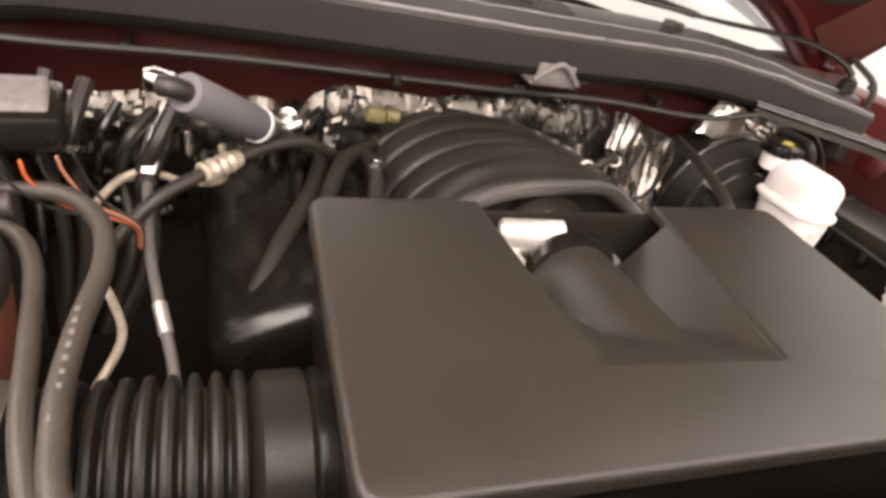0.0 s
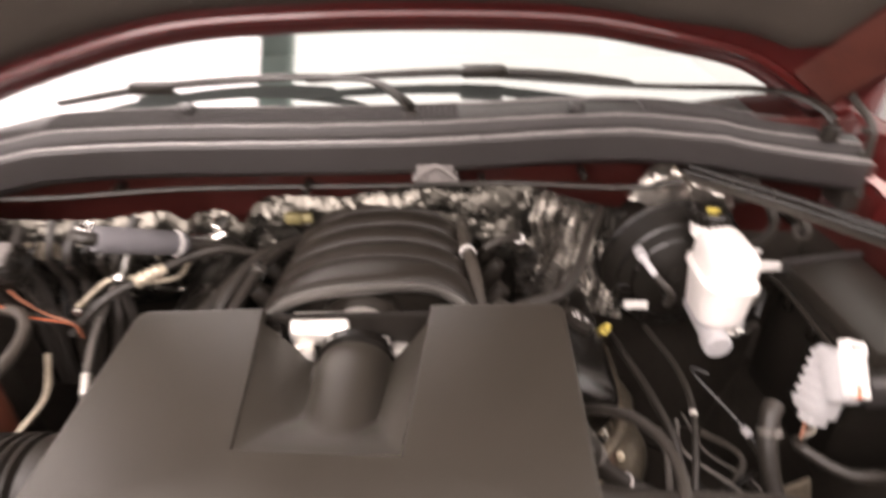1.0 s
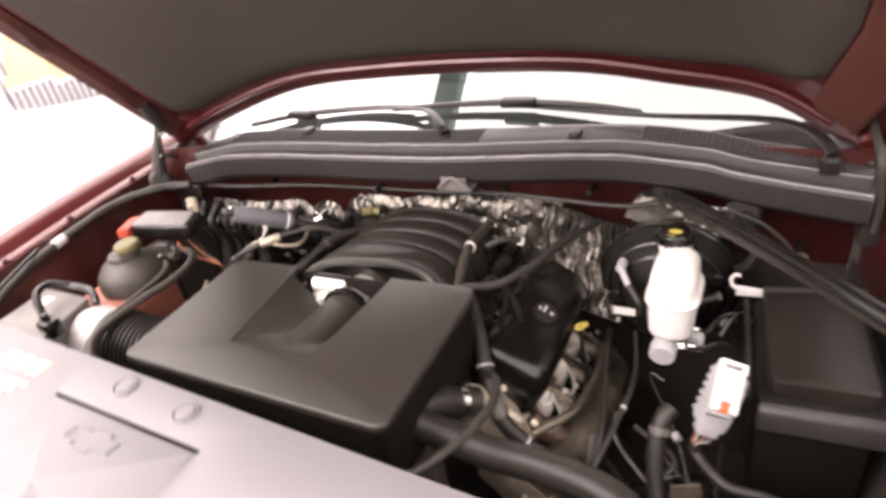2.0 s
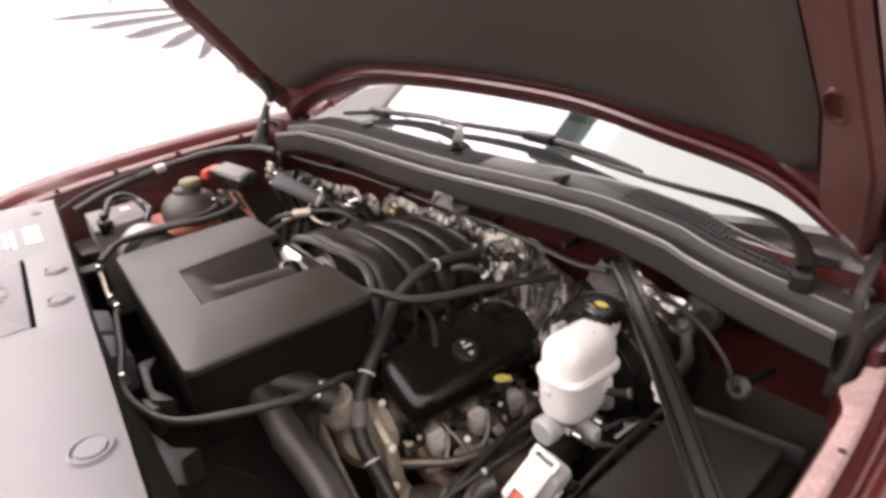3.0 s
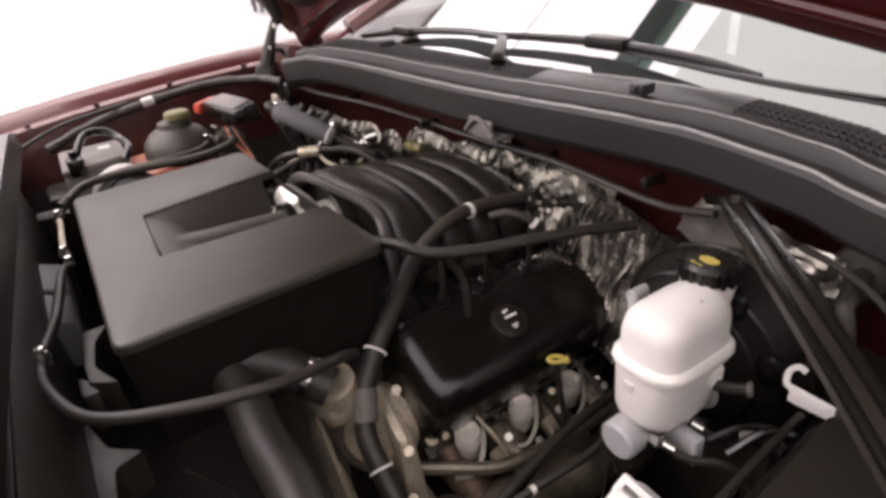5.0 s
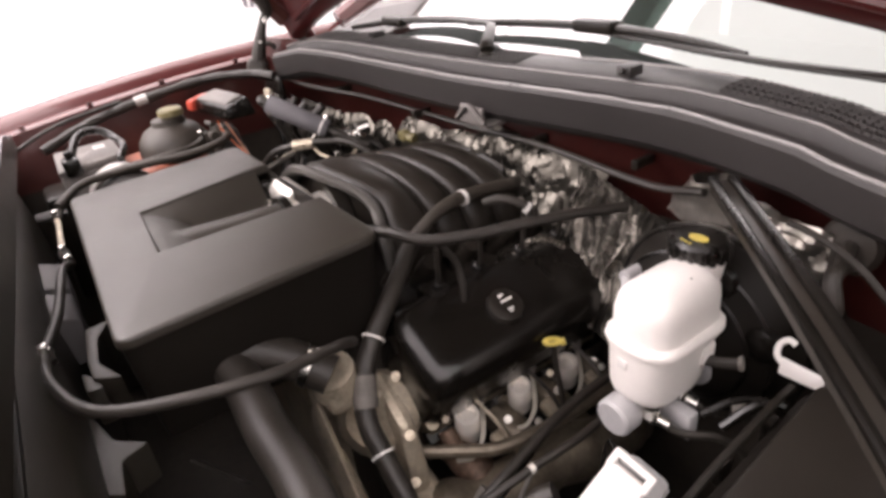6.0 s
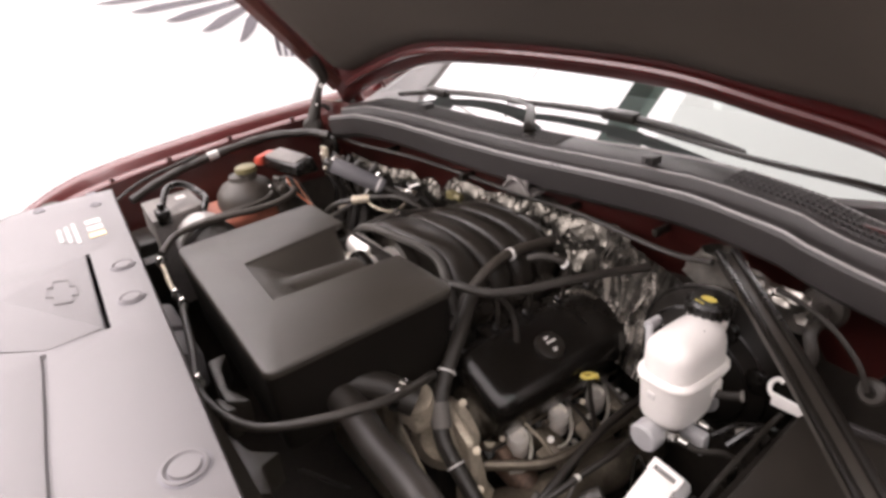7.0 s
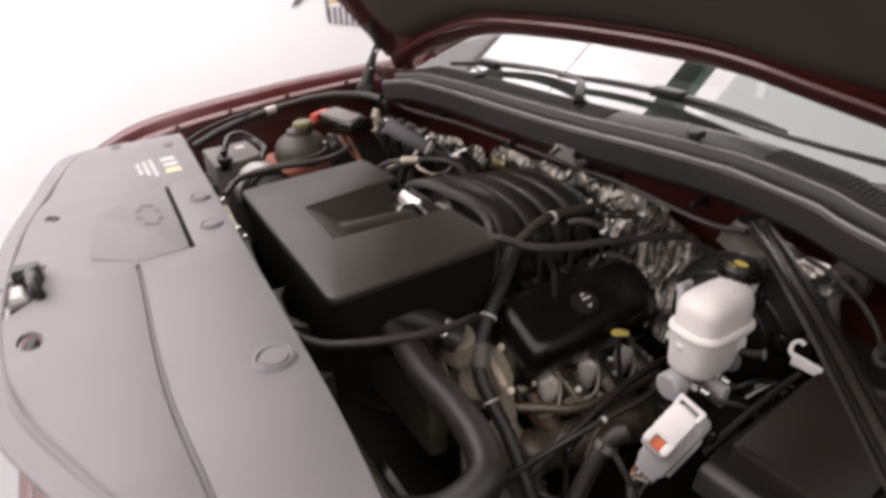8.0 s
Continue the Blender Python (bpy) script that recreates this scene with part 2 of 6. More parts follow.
def solid(bm, depth):
    """Gives a skin a thickness."""
    bmesh.ops.recalc_face_normals(bm, faces=bm.faces)
    bmesh.ops.solidify(bm, geom=list(bm.faces), thickness=depth)
    return bm


def joined(*bms):
    out = bmesh.new()
    for b in bms:
        me = bpy.data.meshes.new("tmp")
        b.to_mesh(me)
        b.free()
        out.from_mesh(me)
        bpy.data.meshes.remove(me)
    return out


def along(a, b):
    """The pose at a whose z axis points to b."""
    a, b = Vector(a), Vector(b)
    return Matrix.Translation(a) @ (b - a).to_track_quat("Z", "Y").to_matrix().to_4x4()


def rod(a, b, r, sides=14, bevel=0.15):
    d = (Vector(b) - Vector(a)).length
    k = r * bevel
    return lathe([(0, 0), (r - k, 0), (r, k), (r, d - k), (r - k, d), (0, d)], along(a, b), sides)


def smooth_table(knots):
    pts = spline([(k[0], k[1], 0) for k in knots], 10)
    xs, ys = [p.x for p in pts], [p.y for p in pts]
    return lambda x: float(np.interp(x, xs, ys))


def screw(name, at, r, parent, mat="steel", up=(0, 0, 1)):
    a = Vector(at)
    return part(name, lathe([(0, 0), (r, 0), (r, r * 0.5), (r * 0.62, r * 0.5), (r * 0.55, r * 1.0), (0, r * 1.05)], along(a, a + Vector(up)), 12), mat, parent)


def clamp(at, way, r, parent, mat="steel", width=0.010):
    a, w = Vector(at), Vector(way).normalized()
    band = lathe([(r, -width / 2), (r + 0.0022, -width / 2), (r + 0.0022, width / 2), (r, width / 2)], along(a, a + w), 18)
    bm = band if mat == "label" else joined(band, box(-0.005, 0.005, r, r + 0.007, -width * 0.6, width * 0.6, 0.002, along(a, a + w)))
    return part("hose_clamp", bm, mat, parent)


# ---- the room ----
def room():
    x0, x1, y0, y1, h = -2.0, 4.6, -4.2, 6.0, 2.75
    def slab(name, mat, label, *a):
        ob = part(name, box(*a, bevel=0), mat, label=label)
        return tagged(ob, kind="structure", category="wall")
    tagged(part("floor", box(x0 - 0.15, x1 + 0.15, y0 - 0.15, y1 + 0.15, -0.15, 0, 0), "floor", label="plain grey coated hall floor"), category="floor", kind="structure")
    tagged(part("ceiling", box(x0 - 0.15, x1 + 0.15, y0 - 0.15, y1 + 0.15, h, h + 0.15, 0), "ceiling", label="plain white hall ceiling"), category="ceiling", kind="structure")
    slab("wall_west", "wall", "plain white painted wall of the hall", x0 - 0.15, x0, y0, y1, 0, h)
    slab("wall_east", "wall", "plain white painted wall of the hall", x1, x1 + 0.15, y0, y1, 0, h)
    slab("wall_south", "hall", "unseen hall wall, greyed to cut fill light in the bay", x0 - 0.15, x1 + 0.15, y0 - 0.15, y0, 0, h)
    slab("wall_north", "wall", "plain white painted wall of the hall", x0 - 0.15, x1 + 0.15, y1, y1 + 0.15, 0, h)
    for y in (-2.7, -0.5, 1.7, 3.9):
        split = -0.72 if y == 1.7 else -0.105
        for a0, a1 in ((-1.98, split - 0.001), (split + 0.001, 1.77), (1.772, 3.90)):
            if a0 > -1 and y > 3:
                continue
            x = (a0 + a1) / 2
            lamp = thing("ceiling_light", (x, y, h), "white flush ceiling light panel with glowing diffuser", "ceiling light", "hall ceiling lights")
            q = lambda d: [(a0 + d, y - 1.06 + d), (a1 - d, y - 1.06 + d), (a1 - d, y + 1.06 - d), (a0 + d, y + 1.06 - d)]
            part("frame", plate(q(0), h - 0.03, h, [q(0.012)]), "label", lamp)
            # strengths chosen per panel to shape bay light and glass reflection
            part("diffuser", box(a0, a1, y - 1.099, y + 1.099, h - 0.045, h - 0.031, 0), ("midlamp" if y == 1.7 else "lamp") if a0 < -1 else ("dimlamp" if y == 1.7 else "faintlamp" if y == -2.7 else "lowlamp"), lamp, "glowing white diffuser")
    # unseen glowing panel, added to whiten the windshield's left reflection
    win = thing("reflection_panel", (x0, 1.6, 2.16), "unseen glowing panel high on the wall, added for reflections", "window", kind="structure")
    part("glow_frame", box(x0, x0 + 0.02, 0.58, 3.24, 1.93, 2.70, 0.004), "label", win)
    for i in range(3):
        part("pane", box(x0 + 0.021, x0 + 0.026, 0.60 + 0.88 * i, 1.46 + 0.88 * i, 1.95, 2.68, 0), "reflection_glow", win, "glowing sheet added for the windshield reflection")
    beam = thing("ceiling_beam", (-0.465, 3.2, h), "dark green painted steel beam hung under the ceiling", "beam", kind="structure")
    part("rail", box(-0.52, -0.41, 0.50, y1, 2.03, 2.10, 0.01), "beam", beam)
    for y in (0.60, 3.2, 5.6):
        part("hanger", rod((-0.465, y, 2.095), (-0.465, y, h - 0.02), 0.012, 10), "beam", beam)


def mural():
    """Dark fan of blades, a barred opening and an ochre panel on the white wall."""
    x = -2.0
    turn = Matrix(((0, 0, 1, x), (1, 0, 0, 0), (0, 1, 0, 0), (0, 0, 0, 1)))  # (y, z, off the wall) to the world
    art = thing("wall_mural", (x, 1.0, 1.3), "white wall graphic with fan of dark grey blades", "wall art")
    def flat(name, outline, mat, depth=0.006, base=0.0, holes=(), parent=art):
        bm = plate(outline, base, base + depth, holes)
        bm.transform(turn)
        return part(name, bm, mat, parent)
    tips = [(0.46, 1.487), (0.578, 1.443), (0.70, 1.392), (0.835, 1.332), (0.985, 1.262)]
    ends = [(1.06, 1.487), (1.075, 1.464), (1.085, 1.440), (1.095, 1.416), (1.105, 1.392)]
    thick = [0.016, 0.024, 0.031, 0.040, 0.052]
    for (a, b), (c, d), w in zip(tips, ends, thick):
        way = Vector((c - a, d - b)).normalized()
        n = Vector((-way.y, way.x))
        a, c = Vector((a, b)), Vector((c, d))
        pts = [a, a + way * 0.03 - n * w * 0.35, a + way * 0.075 - n * w * 0.55, a + way * 0.13 - n * w * 0.5, c - n * w * 0.12, c + n * w * 0.25, a + way * 0.10 + n * w * 0.45]
        flat("blade", [tuple(p) for p in pts], "mural")
    low = lambda y: 1.178 - 0.23 * (y - 1.15) + 0.16 * (y - 1.15) ** 2
    flat("panel", [(1.165, 1.262), (1.36, 1.262), (1.36, 1.232), (1.60, 1.232), (1.60, 1.44), (1.24, 1.44)], "ochre", 0.004)
    for i in range(16):
        y = 1.155 + i * 0.029
        t = 1.243 if y < 1.34 else 1.214
        flat("bar", [(y, low(y)), (y + 0.014, low(y + 0.014)), (y + 0.014, t), (y, t)], "mural")
    for y, z in ((1.150, 1.20), (1.182, 1.30), (1.214, 1.42)):
        flat("bar", [(y, z), (y + 0.013, z), (y + 0.013, 1.66), (y, 1.66)], "mural")
    hook = thing("wall_bracket", (x, 0.72, 1.6), "small grey bracket on the white wall", "bracket")
    flat("plate", rounded([(0.66, 1.575), (0.80, 1.590), (0.83, 1.66), (0.68, 1.66)], 0.03), "grey_plug", 0.03, parent=hook)
    flat("stem", [(0.672, 1.525), (0.69, 1.525), (0.71, 1.578), (0.69, 1.578)], "grey_plug", 0.012, parent=hook)


# ---- truck body ----
ridge = smooth_table([(-0.80, 0.742), (-0.70, 0.764), (-0.605, 0.785), (-0.50, 0.806), (-0.40, 0.819), (-0.28, 0.823), (-0.15, 0.823), (0.0, 0.828), (0.1, 0.838), (0.2, 0.855), (0.3, 0.872), (0.4, 0.884), (0.5, 0.884), (0.6, 0.870), (0.7, 0.864), (0.80, 0.870)])
TILT = radians(50)
lip_z = smooth_table([(-0.80, 1.158), (-0.66, 1.222), (-0.50, 1.282), (-0.30, 1.335), (-0.1, 1.348), (0.1, 1.347), (0.30, 1.336), (0.45, 1.308), (0.60, 1.268), (0.70, 1.212), (0.80, 1.150)])
lip_y = smooth_table([(-0.80, 0.868), (-0.66, 0.868), (-0.50, 0.871), (-0.30, 0.877), (-0.1, 0.893), (0.1, 0.916), (0.30, 0.937), (0.45, 0.954), (0.60, 0.985), (0.70, 0.990), (0.80, 0.985)])


def hood_point(x, s, out=0.0):
    """A point of the raised hood: s metres up from its rear lip, out metres outside its inner skin."""
    return Vector((x, lip_y(x) - s * math.cos(TILT) + out * math.sin(TILT), lip_z(x) + s * math.sin(TILT) + out * math.cos(TILT)))


def hood_hinge(k, top):
    sx = lambda x: k * x
    h = part("hinge", hexa([(sx(0.735) + 0.03 * (k > 0) + q[0] * k, q[1] + 0.045 * (k > 0), 1.10 - 0.03 * (k > 0)) for q in ((0, 0.80), (0.03, 0.80), (0.03, 0.93), (0, 0.93))],
                           [(sx(0.74) + 0.03 * (k > 0) + q[0] * k, q[1] + 0.045 * (k > 0), 1.20 - 0.03 * (k > 0)) for q in ((0, 0.81), (0.02, 0.81), (0.02, 0.92), (0, 0.92))], 0.004), "dark", top, "dark steel hood hinge")
    if k < 0:
        part("link", tube([(-0.700, 0.733, 1.145), (-0.700, 0.748, 1.195), (-0.696, 0.770, 1.255), (-0.692, 0.785, 1.285), hood_point(-0.688, 0.17, 0.004)], 0.0135, 10, 5, radius=lambda u: 1.0 + 0.3 * math.sin(9 * u)), "dark", h, "black hinge link")
        part("pivot", lathe([(0, 0.014), (0.018, 0.014), (0.026, 0.008), (0.028, -0.006), (0, -0.012)], along((-0.700, 0.735, 1.158), (-0.55, 0.60, 1.20)), 20), "dark", h)
        part("spur", tube([(-0.698, 0.752, 1.205), (-0.688, 0.772, 1.208), (-0.684, 0.784, 1.196)], 0.006, 8, 5), "dark", h)
        part("gooseneck", tube([(-0.700, 0.90, 1.165), (-0.696, 0.888, 1.195), (-0.688, 0.868, 1.235), (-0.676, 0.842, 1.275), hood_point(-0.66, 0.12, 0.010), hood_point(-0.655, 0.22, 0.016)], 0.017, 10, 5, squash=0.7), "paint", h, "dark red painted hinge arm")
        ends = ((-0.690, 0.752, 1.215), (-0.684, 0.772, 1.262))
    else:
        part("link", tube([(0.782, 0.84, 1.10), (0.782, 0.855, 1.165), (0.775, 0.862, 1.215), hood_point(0.765, 0.10, 0.004), hood_point(0.762, 0.16, 0.008)], 0.0065, 8, 5, squash=0.8), "dark", h, "black hinge link")
        part("gooseneck", tube([(0.775, 0.955, 1.15), (0.770, 0.945, 1.185), (0.764, 0.93, 1.22), hood_point(0.758, 0.06, 0.010), hood_point(0.756, 0.13, 0.014), hood_point(0.752, 0.22, 0.020)], 0.016, 10, 5, squash=0.6), "paint", h, "dark red painted hinge arm")
        ends = ((0.772, 0.846, 1.16), (0.764, 0.856, 1.21))
    for p in ends:
        screw("bolt", p, 0.006, h, "dark" if k > 0 else "steel", (-k, -0.3, 0.2))


def hood():
    top = thing("hood", (0, 0.92, 1.25), "raised dark red hood with brown-grey felt liner", "hood")
    xs = np.linspace(-0.735, 0.790, 59)
    length = 1.16
    rows = []
    for s, out in ((0.0, 0.0), (0.012, -0.006), (0.03, -0.004), (0.05, 0.004), (0.12, 0.006), (0.4, 0.008), (0.8, 0.008), (1.05, 0.006), (length, 0.0)):
        rows.append([hood_point(x, s, out) for x in xs])
    for s, out in ((length, 0.03), (0.8, 0.05), (0.4, 0.05), (0.05, 0.035), (0.0, 0.02)):
        rows.append([hood_point(x, s, out + 0.012 * (1 - (x / 0.74) ** 2)) for x in xs])
    bm = loft(rows + [rows[0]])
    bmesh.ops.remove_doubles(bm, verts=bm.verts, dist=1e-5)
    bmesh.ops.holes_fill(bm, edges=[e for e in bm.edges if e.is_boundary])
    part("shell", bm, "paint", top, "dark red painted steel", 50)
    # beaded lip along the rear edge
    part("lip_bead", tube([hood_point(x, 0.045, -0.004) for x in xs[3:-3]], 0.0075, 8, 1), "paint", top)
    # felt liner with rounded corners
    rows, n = [], 40
    def liner_s(x):
        if x < 0:
            return 0.062 + 0.06 * max(0.0, (-x - 0.55) / 0.11) ** 3
        k = min(1.0, max(0.0, (x - 0.625) / 0.06))
        return 0.062 + 0.022 * min(1.0, max(0.0, (x - 0.42) / 0.2)) + 0.055 * (1 - math.sqrt(1 - k * k))
    liner_x = lambda s: min(0.664 + 0.17 * s, 0.712)
    for i in range(n + 1):
        u = i / n
        row = []
        for v in np.linspace(0, 1, 45):
            s0 = liner_s(-0.655 + 1.34 * v)
            s = s0 + (1.08 - s0) * u
            x = -0.655 + (liner_x(s) + 0.655) * v
            edge = min(u, 1 - u, v * 1.22, (1 - v) * 1.22)
            puff = 0.012 * min(1.0, edge / 0.02) + 0.004 * math.sin(9 * x) * math.sin(7 * s) * min(1, edge / 0.1)
            row.append(hood_point(x, s, 0.004 - puff))
        rows.append(row)
    part("liner", loft(rows), "liner", top, "brown-grey felt hood liner", 60)
    # side flanges of the inner frame
    for k in (-1, 1):
        part("side_rail", loft([[hood_point(k * x, s, o) for x, o in (((0.675, 0.004), (0.685, -0.010), (0.715, -0.012), (0.728, 0.0)) if k < 0 else ((liner_x(s) + 0.004, 0.004), (liner_x(s) + 0.012, -0.006), (0.722 + liner_x(s) - 0.664, -0.010), (0.729 + liner_x(s) - 0.664, -0.016), (0.735 + liner_x(s) - 0.664, -0.014), (0.742 + liner_x(s) - 0.664, 0.0)))] for s in np.linspace(0.06, 1.1, 20)]), "innerpaint", top)
        hood_hinge(k, top)
        for s in (0.20, 0.42) if k < 0 else (0.34,):
            p = hood_point(k * 0.70 if k < 0 else 0.746, s, -0.010)
            part("slot", lathe([(0, 0.0), (0.012, 0.0), (0.014, 0.003), (0.0165, 0.003), (0.018, -0.001), (0, -0.002)], along(p, p + Vector((0, -math.sin(TILT), -math.cos(TILT)))) @ Matrix.Diagonal((0.7, 1.5, 1, 1)), 20), "innerpaint", top)


def fender(k):
    f = thing("fender", (k * 0.88, 0.4, 0.5), "glossy dark red front fender along the open bay", "fender", "front fenders")
    top = smooth_table([(-0.14, 1.00), (-0.02, 1.088), (0.08, 1.128), (0.20, 1.153), (0.40, 1.178), (0.63, 1.197), (0.95, 1.206), (1.10, 1.205)] if k < 0 else [(-0.14, 0.98), (-0.02, 1.075), (0.08, 1.115), (0.20, 1.140), (0.40, 1.172), (0.63, 1.196), (0.95, 1.206), (1.10, 1.205)])
    pull = smooth_table([(-0.14, 0.22), (-0.02, 0.08), (0.06, 0.02), (0.14, -0.012), (0.25, -0.018), (0.6, -0.010), (1.1, -0.03)])
    inner = smooth_table([(-0.14, 0.53), (-0.02, 0.68), (0.06, 0.77), (0.14, 0.812), (0.30, 0.830), (0.45, 0.834), (0.55, 0.832), (0.65, 0.824), (0.75, 0.812), (0.85, 0.796), (0.95, 0.782), (1.1, 0.775)])
    rows = []
    for y in np.linspace(-0.12, 1.08, 60):
        z, d = top(y), pull(y)
        if k < 0:
            prof = [(0.728 - d, -0.075), (0.736 - d, -0.035), (0.742 - d, -0.028), (0.765 - d, -0.026), (0.775 - d, -0.010), (0.788 - d, 0.0), (0.802 - d, 0.002), (0.820 - d, -0.006), (0.850 - d, -0.030), (0.905 - d, -0.085), (0.955 - d, -0.15), (0.972 - d, -0.30), (0.975 - d, -0.50)]
        else:
            x = inner(y) - 0.014 * math.exp(-((y - 0.80) / 0.022) ** 2) - 0.012 * math.exp(-((y - 0.46) / 0.03) ** 4)
            prof = [(x + 0.002, -0.135), (x, -0.095), (x + 0.003, -0.088), (x + 0.012, -0.086), (inner(y) + 0.036, -0.083), (inner(y) + 0.042, -0.070), (inner(y) + 0.050, -0.030), (inner(y) + 0.060, -0.016), (inner(y) + 0.074, -0.014), (inner(y) + 0.092, -0.030), (inner(y) + 0.115, -0.085), (inner(y) + 0.128, -0.20), (inner(y) + 0.13, -0.50)]
        rows.append([(k * x, y, z + dz) for x, dz in prof])
    part("skin", solid(loft(rows), 0.004), "paint", f, smooth=50)
    for y in (0.22, 0.36, 0.52, 0.70):
        screw("bolt", (k * 0.753 if k < 0 else inner(y) + 0.02, y, top(y) - (0.026 if k < 0 else 0.084)), 0.007, f, "flange")
    ys = np.linspace(0.10, 0.93, 16)
    out = lambda y: 0.735 - inner(y) if k > 0 else 0.0
    part("inner_panel", solid(loft([[(k * (x - out(y)), y, z) for x, z in ((0.745 if k < 0 else 0.737, top(y) - (0.03 if k < 0 else 0.10)), (0.735, 1.06), (0.731, 1.0))] for y in ys]), 0.004), "flange", f, "dark red painted inner fender panel")
    part("splash_liner", solid(loft([[(k * (x - out(y)), y, z) for x, z in ((0.731, 1.0), (0.72, 0.90), (0.70, 0.80), (0.62, 0.50))] for y in ys]), 0.004), "bay", f, "black splash liner")
    if k > 0:
        # pale strip added on the red flange for its bright reflection
        part("flange_glare", solid(loft([[(inner(y) + a - 0.013 * math.exp(-((y - 0.80) / 0.022) ** 2) * (a < 0.01), y, top(y) - 0.082 + c) for a, c in ((0.004, 0.0), (0.008, 0.003), (0.022, 0.004), (0.027, 0.001))] for y in np.linspace(0.44, 0.87, 40)]), 0.002), "flange_glare", f, "pale pink strip painting the bright reflection on the flange")
        part("rear_apron", joined(box(0.796, 0.812, 0.86, 1.09, 0.85, 1.15, 0.006)), "flange", f, "dark red apron behind the hinge")
    return f


def body():
    wall = thing("firewall", (0, 0.9, 0.6), "dark red painted firewall and cowl front of truck", "firewall", kind="structure")
    xs = np.linspace(-0.76, 0.77, 52)
    band = [[(x, ridge(x) + 0.035, 1.215), (x, ridge(x) + 0.03, 1.17), (x, ridge(x) + 0.025, 1.12), (x, ridge(x) + 0.045, 1.09), (x, max(ridge(x) + 0.055, 0.865), 1.03 if x < 0.56 else 0.99)] for x in xs]
    part("panel", solid(loft(band), 0.006), "flange", wall, "dark red painted steel panel", 50)
    part("lower_panel", solid(loft([[Vector(r[-1]), Vector((r[-1][0], 0.90, 0.80)), Vector((r[-1][0], 0.88, 0.46))] for r in band]), 0.006), "bay", wall, "black lower firewall", 50)
    quilt = thing("heat_insulation", (0, 0.84, 0.9), "crumpled silver foil heat insulation over the firewall", "insulation")
    pad = []
    def fold(x, z, k):
        """Sharp folds of a crushed sheet."""
        d = noise.voronoi((x, z, k))[0]
        return d[1] - d[0]
    def facet(x, z, k):
        """Flat tilted facets of a crushed sheet."""
        p = noise.voronoi((x, z, k))[1][0]
        g = noise.noise_vector(p * 3.7)
        return g.x * (x - p.x) + g.y * (z - p.y) + 0.5 * g.z
    for x in np.linspace(-0.62, 0.27, 240):
        row = []
        top_z = (1.102 + 0.008 * math.sin(17 * x) + 0.012 * noise.noise((x * 9, 0, 0))) - max(0, x - 0.24) * 0.25
        for at, wide, deep in ((-0.336, 0.020, 0.022), (-0.239, 0.016, 0.026), (0.02, 0.03, 0.012)):
            top_z -= deep * math.exp(-((x - at) / wide) ** 2)
        top_z += 0.016 * math.exp(-((x - 0.06) / 0.2) ** 4)
        top_z -= 0.028 * min(1.0, max(0.0, (-0.18 - x) / 0.06))
        hang = min(1.0, max(0.0, (x - 0.12) / 0.07))
        for j in range(40):
            z = top_z - j * 0.005
            y = ridge(x) + 0.016 - 0.010 * math.sin(math.pi * min(1, j / 11)) - (0.30 if x > -0.2 else 0.1) * min(0.09, j * 0.005) + 0.013 * facet(x * 16 + z * 8, z * 22 - x * 9, 1.0) + 0.005 * facet(x * 40 + z * 14, z * 48, 4.0) - 0.005 * fold(x * 36 + z * 12, z * 10 + x * 8, 2.0) - 0.0024 * fold(x * 95 + z * 24, z * 30, 6.0) + 0.010 * noise.noise((x * 9, z * 11, 3.0))
            row.append((x, y + (1 - hang) * max(0, j - 16) * 0.0014 - 0.012 * hang * min(1.0, max(0, j - 5) / 14), z))
        pad.append(row)
    part("blanket", loft(pad), "foil", quilt, smooth=14)
    for x, z in ((-0.15, 1.07), (-0.02, 1.075), (0.05, 1.07)):
        part("stud", lathe([(0, 0.006), (0.006, 0.006), (0.008, 0.003), (0.012, 0.0), (0, -0.004)], along((x, ridge(x) - 0.004, z), (x, ridge(x) - 0.2, z + 0.02)), 14), "dark", quilt, "dark fastening stud")
    tail = []
    for x in np.linspace(0.245, 0.405, 110):
        tail.append([(x + 0.012 * noise.noise((x * 20, j * 0.25, 2)), 0.848 - 0.075 * (j / 20) ** 1.5 - 0.012 * fold(x * 46, j * 0.06, 7) - 0.004 * fold(x * 130, j * 0.16, 2), 1.112 - max(0, x - 0.26) * 0.30 - j * 0.0092) for j in range(20)])
    part("hanging_flap", loft(tail), "darkfoil", quilt, "hanging crumpled foil heat blanket", smooth=12)
    clump = []
    for a in np.linspace(0, 2 * math.pi, 18, endpoint=False):
        clump.append([(0.455 + (0.055 - 0.006 * j) * math.cos(a) + 0.012 * noise.noise((a, j, 5)), 0.842 + 0.022 * math.sin(a), 1.098 + 0.010 * j + 0.010 * noise.noise((2 * a, j, 9))) for j in range(6)])
    part("folded_end", loft(clump + [clump[0]]), "brightfoil", quilt, smooth=20)
    end = []
    for i in range(34):
        u = i / 33
        end.append([(0.468 + 0.115 * u, 0.850 - 0.012 * fold(u * 4, j * 0.45, 3) - 0.03 * u * (1 - u) - 0.006 * fold(u * 11, j * 1.2, 8), 1.146 - 0.024 * u - 0.0052 * j - 0.010 * fold(u * 3, 0, 5) * j / 9) for j in range(12)])
    part("corner_fold", loft(end), "brightfoil", quilt, smooth=20)
    # closed dark underside of the bay; panels added to darken gaps and openings
    tray = thing("underbody", (0, 0.4, 0.46), "dark underbody and radiator support below the engine", "underbody", kind="structure")
